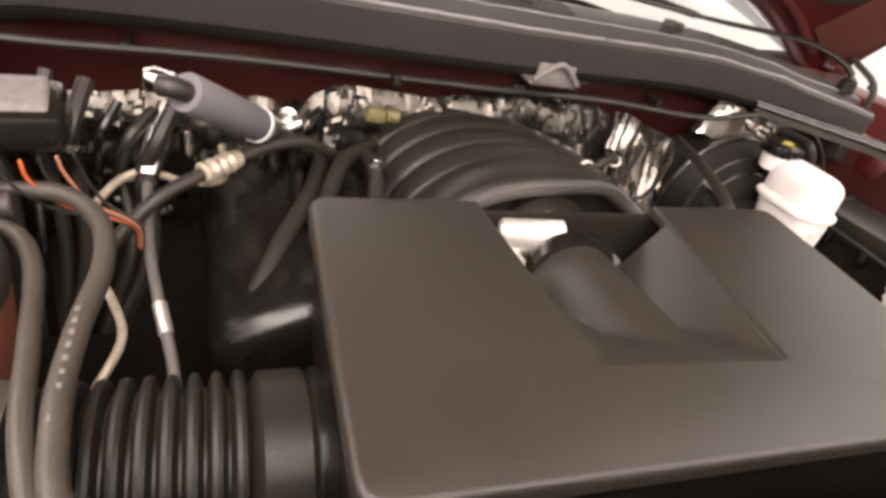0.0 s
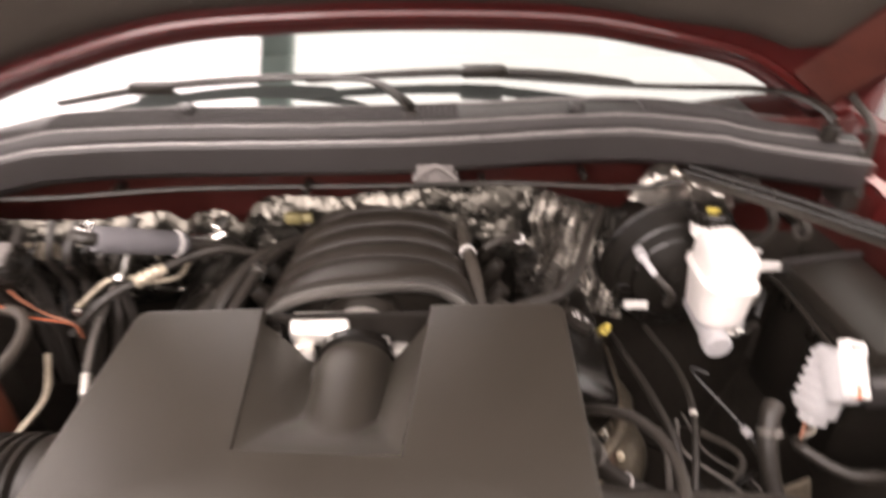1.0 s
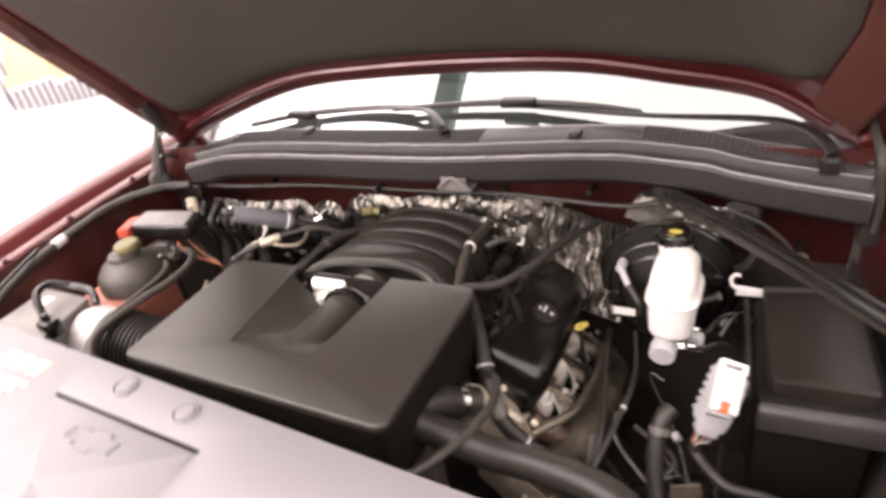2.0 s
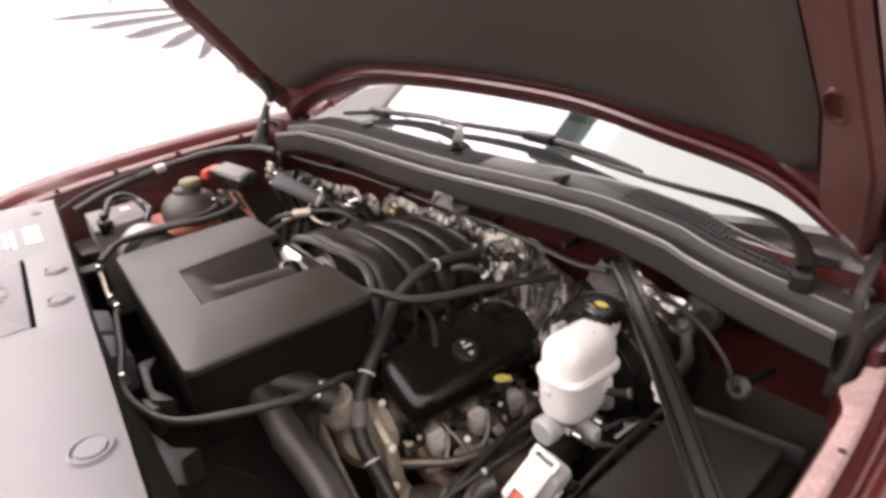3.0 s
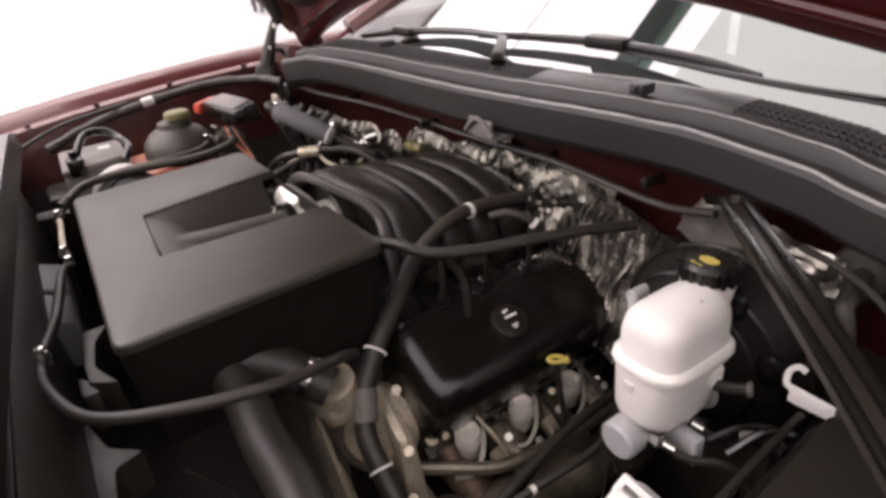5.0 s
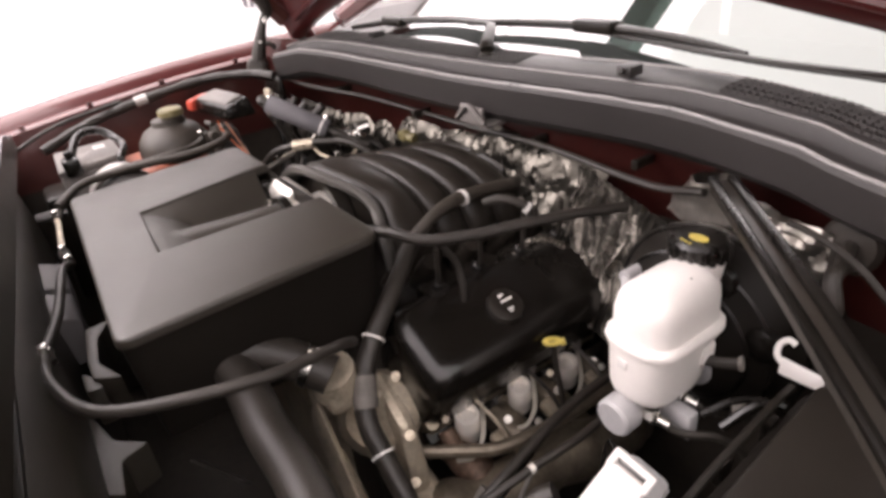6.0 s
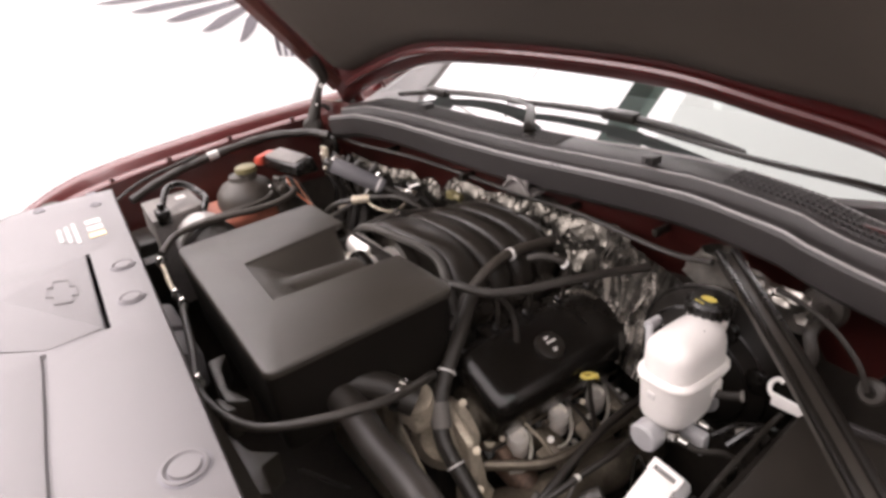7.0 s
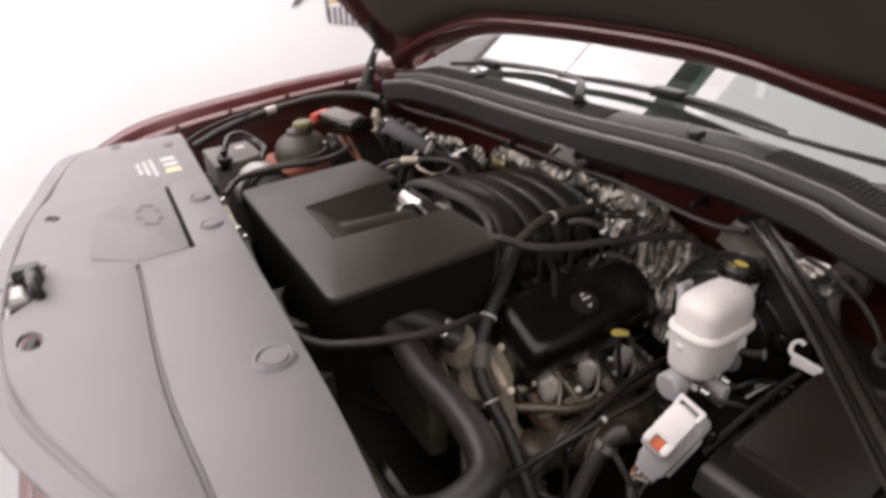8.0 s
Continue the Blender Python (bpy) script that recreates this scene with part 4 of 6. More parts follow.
# ---- intake ----
def resonator():
    r = thing("intake_resonator", (0, 0.38, 1.0), "flat charcoal plastic intake resonator over the engine", "resonator")
    z = 1.117
    tilt = lambda x, y: 0.018 * x + 0.045 * (y - 0.385) - 0.002
    loop = rounded([(-0.280, 0.249), (0.232, 0.236), (0.240, 0.529), (0.10, 0.528), (-0.12, 0.526), (-0.268, 0.524)], 0.020, 5)
    # the rear edge, with the recess let in
    ring = [p for p in loop if not (abs(p[1] - 0.527) < 0.003 and -0.14 < p[0] < 0.12)]
    cut = next(j for j in range(len(ring)) if ring[j][0] > 0.2 and ring[j][1] > 0.51 and ring[(j + 1) % len(ring)][0] < 0)
    notch = [(0.080, 0.528), (0.056, 0.318), (-0.102, 0.327), (-0.117, 0.526)]
    ring = ring[: cut + 1] + notch + ring[cut + 1 :]
    part("lid", plate(ring, z - 0.012, z, bevel=0.005, z=tilt, seg=3), "resonator", r, "smooth charcoal plastic lid")
    cx, cy = -0.012, 0.385
    walls = [[(cx + (x - cx) * (1 - a * 4), cy + (y - cy) * (1 - a * 4), b + tilt(x, y)) for x, y in loop] for a, b in ((0.001, z - 0.011), (0.004, z - 0.014), (0.005, z - 0.022), (0.012, 1.03), (0.018, 0.97))]
    # same plastic as the lid: the side's shade is put into its colour
    part("side_wall", loft(walls, closed=True), "boxside", r, "charcoal plastic side, its shade put into a black colour")
    # recess: a floor that falls towards the throttle, with the intake neck swelling out of it
    rows = []
    for i in range(25):
        v = i / 24
        y = 0.322 + 0.178 * v
        left, right = -0.102 - 0.013 * v, 0.056 + 0.021 * v
        row = []
        for j in range(33):
            u = j / 32
            x = left + (right - left) * u
            deep = min(1.0, u / 0.30, (1 - u) / 0.24, v / 0.38)
            floor_z = z + tilt(x, y) - 0.004 - deep * (0.014 + 0.052 * v)
            q = 0.047 ** 2 - (x + 0.010) ** 2
            hump = 1.054 + math.sqrt(q) - 0.010 * v if q > 0 and v > 0.10 else 0
            row.append((x, y + 0.006 * (0.5 - u), max(floor_z, min(hump, z + tilt(x, y) - 0.004))))
        rows.append(row)
    part("recess", loft(rows), "resonator", r, "sloping recess with rounded intake neck", 40)
    part("neck_band", lathe([(0.045, -0.006), (0.0475, -0.006), (0.0475, 0.006), (0.045, 0.006)], along((-0.010, 0.502, 1.054), (-0.010, 0.52, 1.054)), 28), "gloss", r, "black hose band")
    bel = thing("intake_bellows", (-0.38, 0.345, 0.95), "ribbed black rubber intake bellows", "hose")
    prof = [(0.052, 0), (0.057, 0.004), (0.057, 0.020), (0.060, 0.024), (0.060, 0.050), (0.054, 0.054)]
    for i in range(9):
        b = 0.056 + i * 0.0125
        prof += [(0.052, b), (0.0605, b + 0.003), (0.0615, b + 0.0055), (0.0605, b + 0.008), (0.052, b + 0.011)]
    prof += [(0.054, 0.172), (0.058, 0.175), (0.058, 0.20), (0.052, 0.202)]
    part("bellows", lathe(prof, along((-0.262, 0.343, 1.020), (-0.50, 0.345, 1.014)), 40), "black", bel)
    part("collar", lathe([(0.058, 0.0), (0.064, 0.002), (0.064, 0.022), (0.058, 0.024)], along((-0.434, 0.345, 1.016), (-0.50, 0.345, 1.014)), 40), "greyhose", bel, "grey rubber collar")
    part("band", lathe([(0.0575, 0.0), (0.0595, 0.0), (0.0595, 0.009), (0.0575, 0.009)], along((-0.272, 0.343, 1.020), (-0.50, 0.345, 1.014)), 40), "gloss", bel)
    air = thing("air_meter", (-0.52, 0.345, 0.95), "pale air meter housing at the end of bellows", "air meter")
    part("housing", lathe([(0.045, 0), (0.060, 0.002), (0.062, 0.06), (0.056, 0.085), (0.04, 0.09)], along((-0.458, 0.345, 1.015), (-0.60, 0.345, 1.010)), 32), "sticker", air, "pale plastic housing")
    part("air_box", hexa([(-0.70, 0.20, 0.80), (-0.545, 0.20, 0.80), (-0.545, 0.375, 0.80), (-0.70, 0.375, 0.80)], [(-0.69, 0.21, 1.02), (-0.548, 0.21, 1.03), (-0.548, 0.372, 1.03), (-0.69, 0.372, 1.02)], 0.012), "black", air, "black air cleaner box")


def throttle():
    t = thing("throttle_body", (-0.03, 0.56, 1.03), "cast aluminium throttle body behind the resonator", "throttle")
    part("bore", lathe([(0.030, 0), (0.038, 0), (0.040, 0.02), (0.040, 0.08), (0.03, 0.08)], along((-0.010, 0.505, 1.048), (-0.010, 0.58, 1.048)), 30), "alu", t)
    part("motor_housing", joined(rod((-0.090, 0.530, 1.082), (-0.018, 0.530, 1.082), 0.021, 24), box(-0.092, -0.060, 0.496, 0.520, 1.036, 1.072, 0.008)), "alu", t, "bright cast motor housing")
    part("sensor", joined(box(-0.018, 0.032, 0.502, 0.520, 1.064, 1.082, 0.005), box(0.010, 0.056, 0.504, 0.526, 1.044, 1.068, 0.007)), "alu", t, "small aluminium sensor cover")
    for x, y, zz in ((-0.077, 0.502, 1.074), (0.0, 0.510, 1.082), (0.028, 0.516, 1.074)):
        screw("bolt", (x, y, zz), 0.004, t)
    part("connector", box(-0.124, -0.098, 0.500, 0.535, 1.058, 1.098, 0.006), "gloss", t, "black connector")
    part("vent_hose", tube([(-0.10, 0.52, 1.05), (-0.124, 0.50, 1.065), (-0.114, 0.475, 1.068), (-0.098, 0.485, 1.05)], 0.008, 10, 6), "gloss", t)
    part("inlet_gasket", lathe([(0.042, 0), (0.056, 0.0), (0.056, 0.02), (0.042, 0.02)], along((-0.010, 0.566, 1.050), (-0.010, 0.60, 1.050)), 30), "black", t)


def manifold():
    g = thing("intake_manifold", (0, 0.7, 0.95), "ribbed black plastic intake manifold with arched runners", "manifold")
    y0, pitch, count = 0.592, 0.056, 5
    def ring(y, puff, n=36):
        k = (y - y0) / 0.3
        rx, rz = 0.158 - 0.016 * k + puff, 0.128 - 0.034 * k + puff
        skew = 0.020
        return [(-0.004 + rx * math.copysign(abs(math.cos(a)) ** 0.85, math.cos(a)), y + skew * math.cos(a), 0.992 + rz * math.sin(a) ** 0.9) for a in np.linspace(-0.0, math.pi, n)]
    for i in range(1, count):
        rows = []
        for j in range(15):
            u = j / 14
            puff = 0.013 * (math.sin(math.pi * u)) ** 0.55 - 0.010
            rows.append(ring(y0 + pitch * (i + 0.02 + 0.96 * u), puff))
        part("runner", loft(rows), "manifold", g, smooth=60)
    part("core", loft([ring(y, -0.010) for y in (y0 - 0.004, y0 + 0.1, y0 + 0.2, y0 + pitch * count + 0.004)]), "black", g)
    # broad front hood of the plenum with a rolled, wavy lip
    def lip(y, puff):
        out = []
        for i, p in enumerate(ring(y, puff)):
            v = i / 35
            out.append(Vector(p) + Vector((0, 0.013 * math.exp(-((v - 0.30) / 0.09) ** 2) - 0.010 * math.exp(-((v - 0.52) / 0.12) ** 2) - 0.012 * (2 * abs(v - 0.5)) ** 2, -0.006 * math.exp(-((v - 0.30) / 0.08) ** 2))))
        return out
    hood_rows = [ring(y0 + pitch * 1.0, -0.010), ring(y0 + pitch * 0.97, -0.005), ring(y0 + pitch * 0.88, 0.001), ring(y0 + pitch * 0.7, 0.004), ring(y0 + pitch * 0.4, 0.005)]
    hood_rows += [lip(y0 + dy, puff) for dy, puff in ((0.004, 0.004), (-0.004, 0.001), (-0.008, -0.003), (-0.012, -0.001))]
    part("front_shell", loft(hood_rows), "manifold", g, smooth=60)
    # paler than the shell: the lip's satin sheen is put into its colour
    part("front_lip", loft([lip(y0 + dy, puff) for dy, puff in ((-0.0125, -0.001), (-0.018, 0.004), (-0.026, 0.006), (-0.031, 0.003), (-0.031, -0.004), (-0.026, -0.010), (-0.012, -0.013))]), "lip", g, "dust-grey rolled front lip with its sheen painted in", 60)
    part("front_plate", loft([ring(y0 - 0.004, -0.012), ring(y0 - 0.010, -0.040), ring(y0 - 0.010, -0.075)]), "black", g, smooth=60)
    part("rear_shell", loft([ring(y0 + pitch * count, -0.002), ring(y0 + pitch * count + 0.02, -0.02), ring(y0 + pitch * count + 0.03, -0.06)]), "manifold", g, smooth=60)
    for k in (-1, 1):
        for i in range(4):
            y = y0 + 0.03 + i * 0.07
            x = k * 0.170
            part("injector_boss", lathe([(0, 0.03), (0.012, 0.03), (0.015, 0.02), (0.016, 0), (0.016, -0.05), (0, -0.05)], along((x, y, 1.0), (x + k * 0.3, y, 1.4)), 14), "black", g)
    # purge hose over the driver shoulder
    hose = thing("vent_hose", (0.16, 0.7, 1.03), "grey-black vent hose along the intake manifold", "hose")
    part("hose", tube([(0.158, 0.562, 0.995), (0.153, 0.588, 1.018), (0.149, 0.621, 1.045), (0.140, 0.680, 1.068), (0.130, 0.745, 1.068), (0.127, 0.84, 1.054)], 0.0098, 12, 8), "greyhose", hose)
    part("hose_end", tube([(0.1275, 0.82, 1.0565), (0.127, 0.845, 1.053), (0.128, 0.868, 1.046)], 0.0115, 12, 8), "rubber", hose)
    clamp((0.1335, 0.722, 1.0685), (-0.15, 1, 0), 0.0100, hose, "label", 0.006)
    part("elbow", tube([(0.160, 0.742, 1.062), (0.185, 0.752, 1.072), (0.206, 0.764, 1.070), (0.219, 0.774, 1.060), (0.222, 0.778, 1.035)], 0.0065, 10, 6), "rubber", hose)
    clamp((0.218, 0.773, 1.061), (0.6, 0.5, -0.6), 0.0066, hose, "label", 0.006)
    loom = thing("wiring_conduit", (0.28, 0.68, 1.07), "long black corrugated wiring conduit", "conduit")
    part("conduit", tube([(0.168, 0.545, 1.094), (0.208, 0.556, 1.101), (0.248, 0.583, 1.095), (0.280, 0.637, 1.094), (0.305, 0.698, 1.096), (0.330, 0.763, 1.094), (0.354, 0.820, 1.090)], 0.0072, 10, 24, radius=lambda u: 1 + 0.05 * math.sin(u * 400)), "rubber", loom)
    part("branch", tube([(0.245, 0.60, 1.084), (0.252, 0.62, 1.05), (0.262, 0.62, 1.02), (0.268, 0.615, 0.99)], 0.005, 8, 6), "rubber", loom)
    part("lead", tube([(0.236, 0.728, 1.000), (0.240, 0.735, 1.018), (0.250, 0.748, 1.028), (0.266, 0.768, 1.028), (0.276, 0.785, 1.016)], 0.0052, 8, 16, radius=lambda u: 1 + 0.12 * math.sin(u * 90)), "darkfoil", loom, "shiny wrapped coil lead")
    for x, y in ((0.225, 0.60), (0.228, 0.665), (0.232, 0.735), (0.236, 0.80)):
        part("coil_pack", joined(box(x - 0.022, x + 0.018, y - 0.018, y + 0.018, 0.985, 1.012, 0.005), rod((x + 0.005, y, 1.01), (x + 0.012, y, 1.024), 0.008, 10)), "gloss", loom, "black ignition coil")
        part("coil_wire", tube([(x + 0.012, y, 1.022), (x + 0.022, y - 0.006, 1.030), (x + 0.030, y - 0.01, 1.052), (x + 0.034, y - 0.012, 1.085)], 0.0034, 8, 6), "rubber", loom)


def engine():
    b = thing("engine_block", (0, 0.6, 0.6), "dark oily engine block below the intake", "engine")
    part("block", hexa([(-0.24, 0.46, 0.55), (0.26, 0.46, 0.55), (0.26, 0.87, 0.55), (-0.24, 0.87, 0.55)], [(-0.20, 0.47, 0.97), (0.20, 0.47, 0.97), (0.20, 0.86, 0.97), (-0.20, 0.86, 0.97)], 0.015), "dark", b)
    part("front_cover", box(-0.13, 0.15, 0.42, 0.47, 0.62, 0.95, 0.015), "oldalu", b, "dull aluminium front cover")
    part("thermostat_housing", joined(box(0.20, 0.275, 0.41, 0.47, 0.93, 0.965, 0.012), lathe([(0, 0.03), (0.028, 0.03), (0.032, 0.0), (0, 0)], along((0.245, 0.435, 0.955), (0.255, 0.425, 1.0)), 20)), "oldalu", b, "dull aluminium thermostat housing")
    screw("bolt", (0.221, 0.44, 0.965), 0.008, b)
    part("strut", hexa([(0.205, 0.405, 0.90), (0.235, 0.395, 0.90), (0.36, 0.385, 0.80), (0.33, 0.40, 0.80)], [(0.215, 0.415, 0.945), (0.245, 0.405, 0.94), (0.385, 0.392, 0.835), (0.355, 0.405, 0.84)], 0.006), "oldalu", b, "dull cast bracket")
    part("strut", hexa([(0.25, 0.40, 0.84), (0.275, 0.395, 0.84), (0.41, 0.40, 0.70), (0.38, 0.405, 0.70)], [(0.255, 0.42, 0.875), (0.285, 0.412, 0.87), (0.42, 0.418, 0.735), (0.39, 0.42, 0.74)], 0.006), "oldalu", b, "dull cast bracket")
    part("bracket_clevis", joined(box(0.335, 0.345, 0.375, 0.41, 0.79, 0.84, 0.003), box(0.372, 0.382, 0.375, 0.41, 0.78, 0.83, 0.003), rod((0.33, 0.39, 0.815), (0.40, 0.39, 0.80), 0.007)), "oldalu", b)
    part("accessory", lathe([(0, 0), (0.05, 0), (0.06, 0.012), (0.06, 0.07), (0.045, 0.09), (0, 0.09)], along((0.40, 0.36, 0.74), (0.42, 0.46, 0.78)), 24), "dark", b, "dark engine accessory")
    for k in (-1, 1):
        vc = thing("valve_cover", (k * 0.28, 0.68, 0.90), "gloss black valve cover", "valve cover", "valve covers")
        sx = lambda x: k * x
        def ring(y, grow, n=28):
            out = []
            for i in range(n):
                a = 2 * math.pi * i / n
                c, e = math.cos(a), math.sin(a)
                px, pz = 0.072 * grow * math.copysign(abs(c) ** 0.5, c), 0.070 * grow * math.copysign(abs(e) ** 0.55, e)
                t = radians(-28)
                out.append((sx(0.258 + px * math.cos(t) - pz * math.sin(t)), y, 0.928 + px * math.sin(t) + pz * math.cos(t)))
            return out
        part("cover", loft([ring(*q) for q in ((0.513, 0.35), (0.514, 0.62), (0.518, 0.80), (0.526, 0.92), (0.540, 0.985), (0.56, 1.0), (0.68, 1.0), (0.84, 1.0), (0.856, 0.96), (0.866, 0.8))], closed=True, caps=True), "gloss", vc, smooth=60)
        part("head", hexa([(sx(0.19), 0.52, 0.80), (sx(0.280), 0.52, 0.79), (sx(0.280), 0.865, 0.79), (sx(0.19), 0.865, 0.80)],
                          [(sx(0.20), 0.522, 0.95), (sx(0.284), 0.522, 0.905), (sx(0.284), 0.862, 0.905), (sx(0.20), 0.862, 0.95)], 0.006), "iron", vc, "brown cast cylinder head")
        part("flange", loft([[(sx(0.258 + gx * math.cos(radians(-28)) - gz * math.sin(radians(-28))), y, 0.928 + gx * math.sin(radians(-28)) + gz * math.cos(radians(-28))) for gx, gz in ((0.056, -0.072), (0.079, -0.070), (0.080, -0.060), (0.066, -0.056))] for y in (0.520, 0.53, 0.62, 0.74, 0.85, 0.864)], closed=True, caps=True), "gloss", vc)
        for y in (0.55, 0.62, 0.74, 0.81):
            screw("bolt", (sx(0.292), y, 0.832), 0.005, vc, "gloss", (sx(0.5), 0, 1))
        if k > 0:
            p, u = Vector((0.294, 0.657, 0.980)), Vector((0.47, 0, 0.88)).normalized()
            cap = part("oil_cap", lathe([(0, 0.016), (0.020, 0.016), (0.024, 0.014), (0.025, 0.006), (0.030, 0.005), (0.030, 0.0), (0, -0.012)], along(p, p + u), 24), "black", vc, "round black oil filler cap")
            fr = along(p + 0.0162 * u, p + u)
            for dx, dy, w, h in ((0.0, 0.013, 0.009, 0.0012), (-0.002, 0.0105, 0.005, 0.0008), (0.003, 0.004, 0.018, 0.0016), (0.001, -0.009, 0.009, 0.0012), (0.0, -0.0125, 0.006, 0.0010)):
                part("mark", box(dx - w / 2, dx + w / 2, dy - h, dy + h, 0.0002, 0.001, 0, fr), "label", cap)
    dip = thing("dipstick", (0.33, 0.72, 0.87), "yellow dipstick handle beside the valve cover", "dipstick")
    ring_at = [(0.352 + 0.010 * math.cos(a) * 0.62 - 0.0035 * math.sin(a), 0.688 + 0.010 * math.cos(a) * 0.78 + 0.003 * math.sin(a), 0.945 + 0.001 * math.sin(a)) for a in np.linspace(0, 2 * math.pi, 13)]
    part("handle", joined(tube(ring_at, 0.0030, 8, 3), rod((0.358, 0.696, 0.942), (0.362, 0.701, 0.945), 0.0050, 10)), "yellow", dip, "orange-yellow handle loop")
    part("tube", tube([(0.352, 0.690, 0.942), (0.352, 0.694, 0.90), (0.36, 0.70, 0.80), (0.36, 0.68, 0.66)], 0.0038, 8, 6), "dark", dip)
    ex = thing("exhaust_manifold", (0.37, 0.64, 0.75), "heat-tinted iron exhaust manifold with plug leads", "exhaust manifold")
    part("log", tube([(0.345, 0.49, 0.770), (0.375, 0.56, 0.775), (0.385, 0.66, 0.775), (0.385, 0.76, 0.76), (0.37, 0.84, 0.72)], 0.036, 16, 8, radius=lambda u: 1 + 0.12 * math.sin(24 * u)), "iron", ex)
    for i, y in enumerate((0.555, 0.635, 0.715, 0.80)):
        part("port", tube([(0.255, y, 0.815), (0.29, y, 0.812), (0.335, y + 0.004, 0.795), (0.375, y + 0.01, 0.765)], 0.028, 14, 6, radius=lambda u: 1 - 0.12 * math.sin(math.pi * u)), "iron" if i else "rust", ex, "" if i else "rusty iron port")
        part("port_flange", hexa([(0.262, y - 0.036, 0.800), (0.285, y - 0.036, 0.790), (0.285, y + 0.036, 0.790), (0.262, y + 0.036, 0.800)], [(0.275, y - 0.032, 0.868), (0.296, y - 0.032, 0.860), (0.296, y + 0.032, 0.860), (0.275, y + 0.032, 0.868)], 0.005), "iron", ex)
        screw("bolt", (0.292, y - 0.026, 0.862), 0.009, ex, "oldalu", (0.7, 0, 0.7))
        screw("bolt", (0.345, y + 0.030, 0.815), 0.006, ex, "alu", (0.7, 0, 0.7))
    for y, z in ((0.572, 0.855), (0.662, 0.850), (0.752, 0.842)):
        # near-white base stands for highlights on the shaded shields
        part("heat_shield", lathe([(0.0165, 0.0), (0.0175, 0.004), (0.0175, 0.022), (0.0182, 0.025), (0.0175, 0.028), (0.0172, 0.044), (0.0155, 0.047), (0.012, 0.047), (0.010, 0.040), (0, 0.038)], along((0.306, y + 0.004, z - 0.032), (0.318, y - 0.004, z + 0.024)) @ Matrix.Diagonal((1.0, 1.0, 1.05, 1)), 20), "dullalu", ex, "metal plug shield with highlights put into its colour")
        part("plug_boot", joined(rod((0.305, y + 0.028, z + 0.018), (0.300, y + 0.034, z + 0.052), 0.0075, 10), rod((0.306, y + 0.027, z + 0.012), (0.305, y + 0.028, z + 0.020), 0.0055, 10)), "sleeve", ex, "grey plug boot")
        part("plug_lead", tube([(0.306, y + 0.027, z + 0.014), (0.322, y + 0.018, z + 0.002), (0.340, y + 0.002, z - 0.012), (0.346, y - 0.018, z - 0.026), (0.330, y - 0.034, z - 0.036)], 0.0032, 8, 6), "lead", ex, "pale grey plug lead")
        screw("bolt", (0.338, y + 0.046, z - 0.01), 0.0055, ex, "alu", (0.6, -0.2, 0.8))
    rng = random.Random(9)
    for i in range(7):
        y = 0.54 + 0.045 * i
        p = Vector((0.300 + rng.uniform(0, 0.03), y, 0.885 - 0.05 * i / 6 - rng.uniform(0, 0.02)))
        part("stud_nut", rod(p, p + Vector((0.5, rng.uniform(-0.6, 0.6), 0.7)).normalized() * 0.012, 0.0055, 6), rng.choice(("oldalu", "dullalu", "iron")), ex)
    for i, y in enumerate((0.60, 0.69, 0.775)):
        part("small_line", tube([(0.296, y - 0.02, 0.895), (0.318, y - 0.012, 0.878), (0.345, y, 0.85), (0.372, y + 0.012, 0.80)], 0.0028, 8, 6), ("oldalu", "rubber", "sleeve")[i], ex)
        part("bracket", hexa([(0.330, y - 0.010, 0.822), (0.352, y - 0.010, 0.812), (0.352, y + 0.012, 0.812), (0.330, y + 0.012, 0.822)], [(0.332, y - 0.008, 0.832), (0.354, y - 0.006, 0.824), (0.352, y + 0.010, 0.822), (0.330, y + 0.010, 0.832)], 0.002), "oldalu", ex, "small cast bracket")
    part("rail", tube([(0.292, 0.486, 0.842), (0.33, 0.53, 0.842), (0.368, 0.585, 0.842), (0.381, 0.67, 0.842), (0.381, 0.76, 0.84)], 0.0085, 10, 8), "iron", ex)
    part("pipe_stub", rod((0.300, 0.545, 0.846), (0.325, 0.545, 0.82), 0.012), "rust", ex, "rusty pipe stub")
    part("starter_lead", tube([(0.42, 0.45, 0.82), (0.428, 0.52, 0.868), (0.415, 0.60, 0.882), (0.40, 0.68, 0.882), (0.385, 0.78, 0.87)], 0.0068, 12, 10), "rubber", ex)
    fr = thing("timing_casting", (0.27, 0.47, 0.8), "dirty aluminium castings at the front of the engine", "engine casting")
    part("pump_housing", lathe([(0, 0.05), (0.035, 0.05), (0.045, 0.04), (0.055, 0.03), (0.055, 0.0), (0, 0)], along((0.235, 0.49, 0.87), (0.29, 0.44, 0.91)), 22), "oldalu", fr)
    part("cover_plate", hexa([(0.245, 0.475, 0.83), (0.335, 0.465, 0.80), (0.335, 0.50, 0.80), (0.245, 0.51, 0.83)], [(0.235, 0.48, 0.94), (0.31, 0.475, 0.90), (0.31, 0.50, 0.90), (0.235, 0.505, 0.94)], 0.012), "oldalu", fr)
    part("lower_casting", hexa([(0.29, 0.45, 0.72), (0.40, 0.44, 0.70), (0.40, 0.52, 0.70), (0.29, 0.52, 0.72)], [(0.28, 0.46, 0.82), (0.36, 0.455, 0.80), (0.36, 0.51, 0.80), (0.28, 0.51, 0.82)], 0.015), "oldalu", fr)
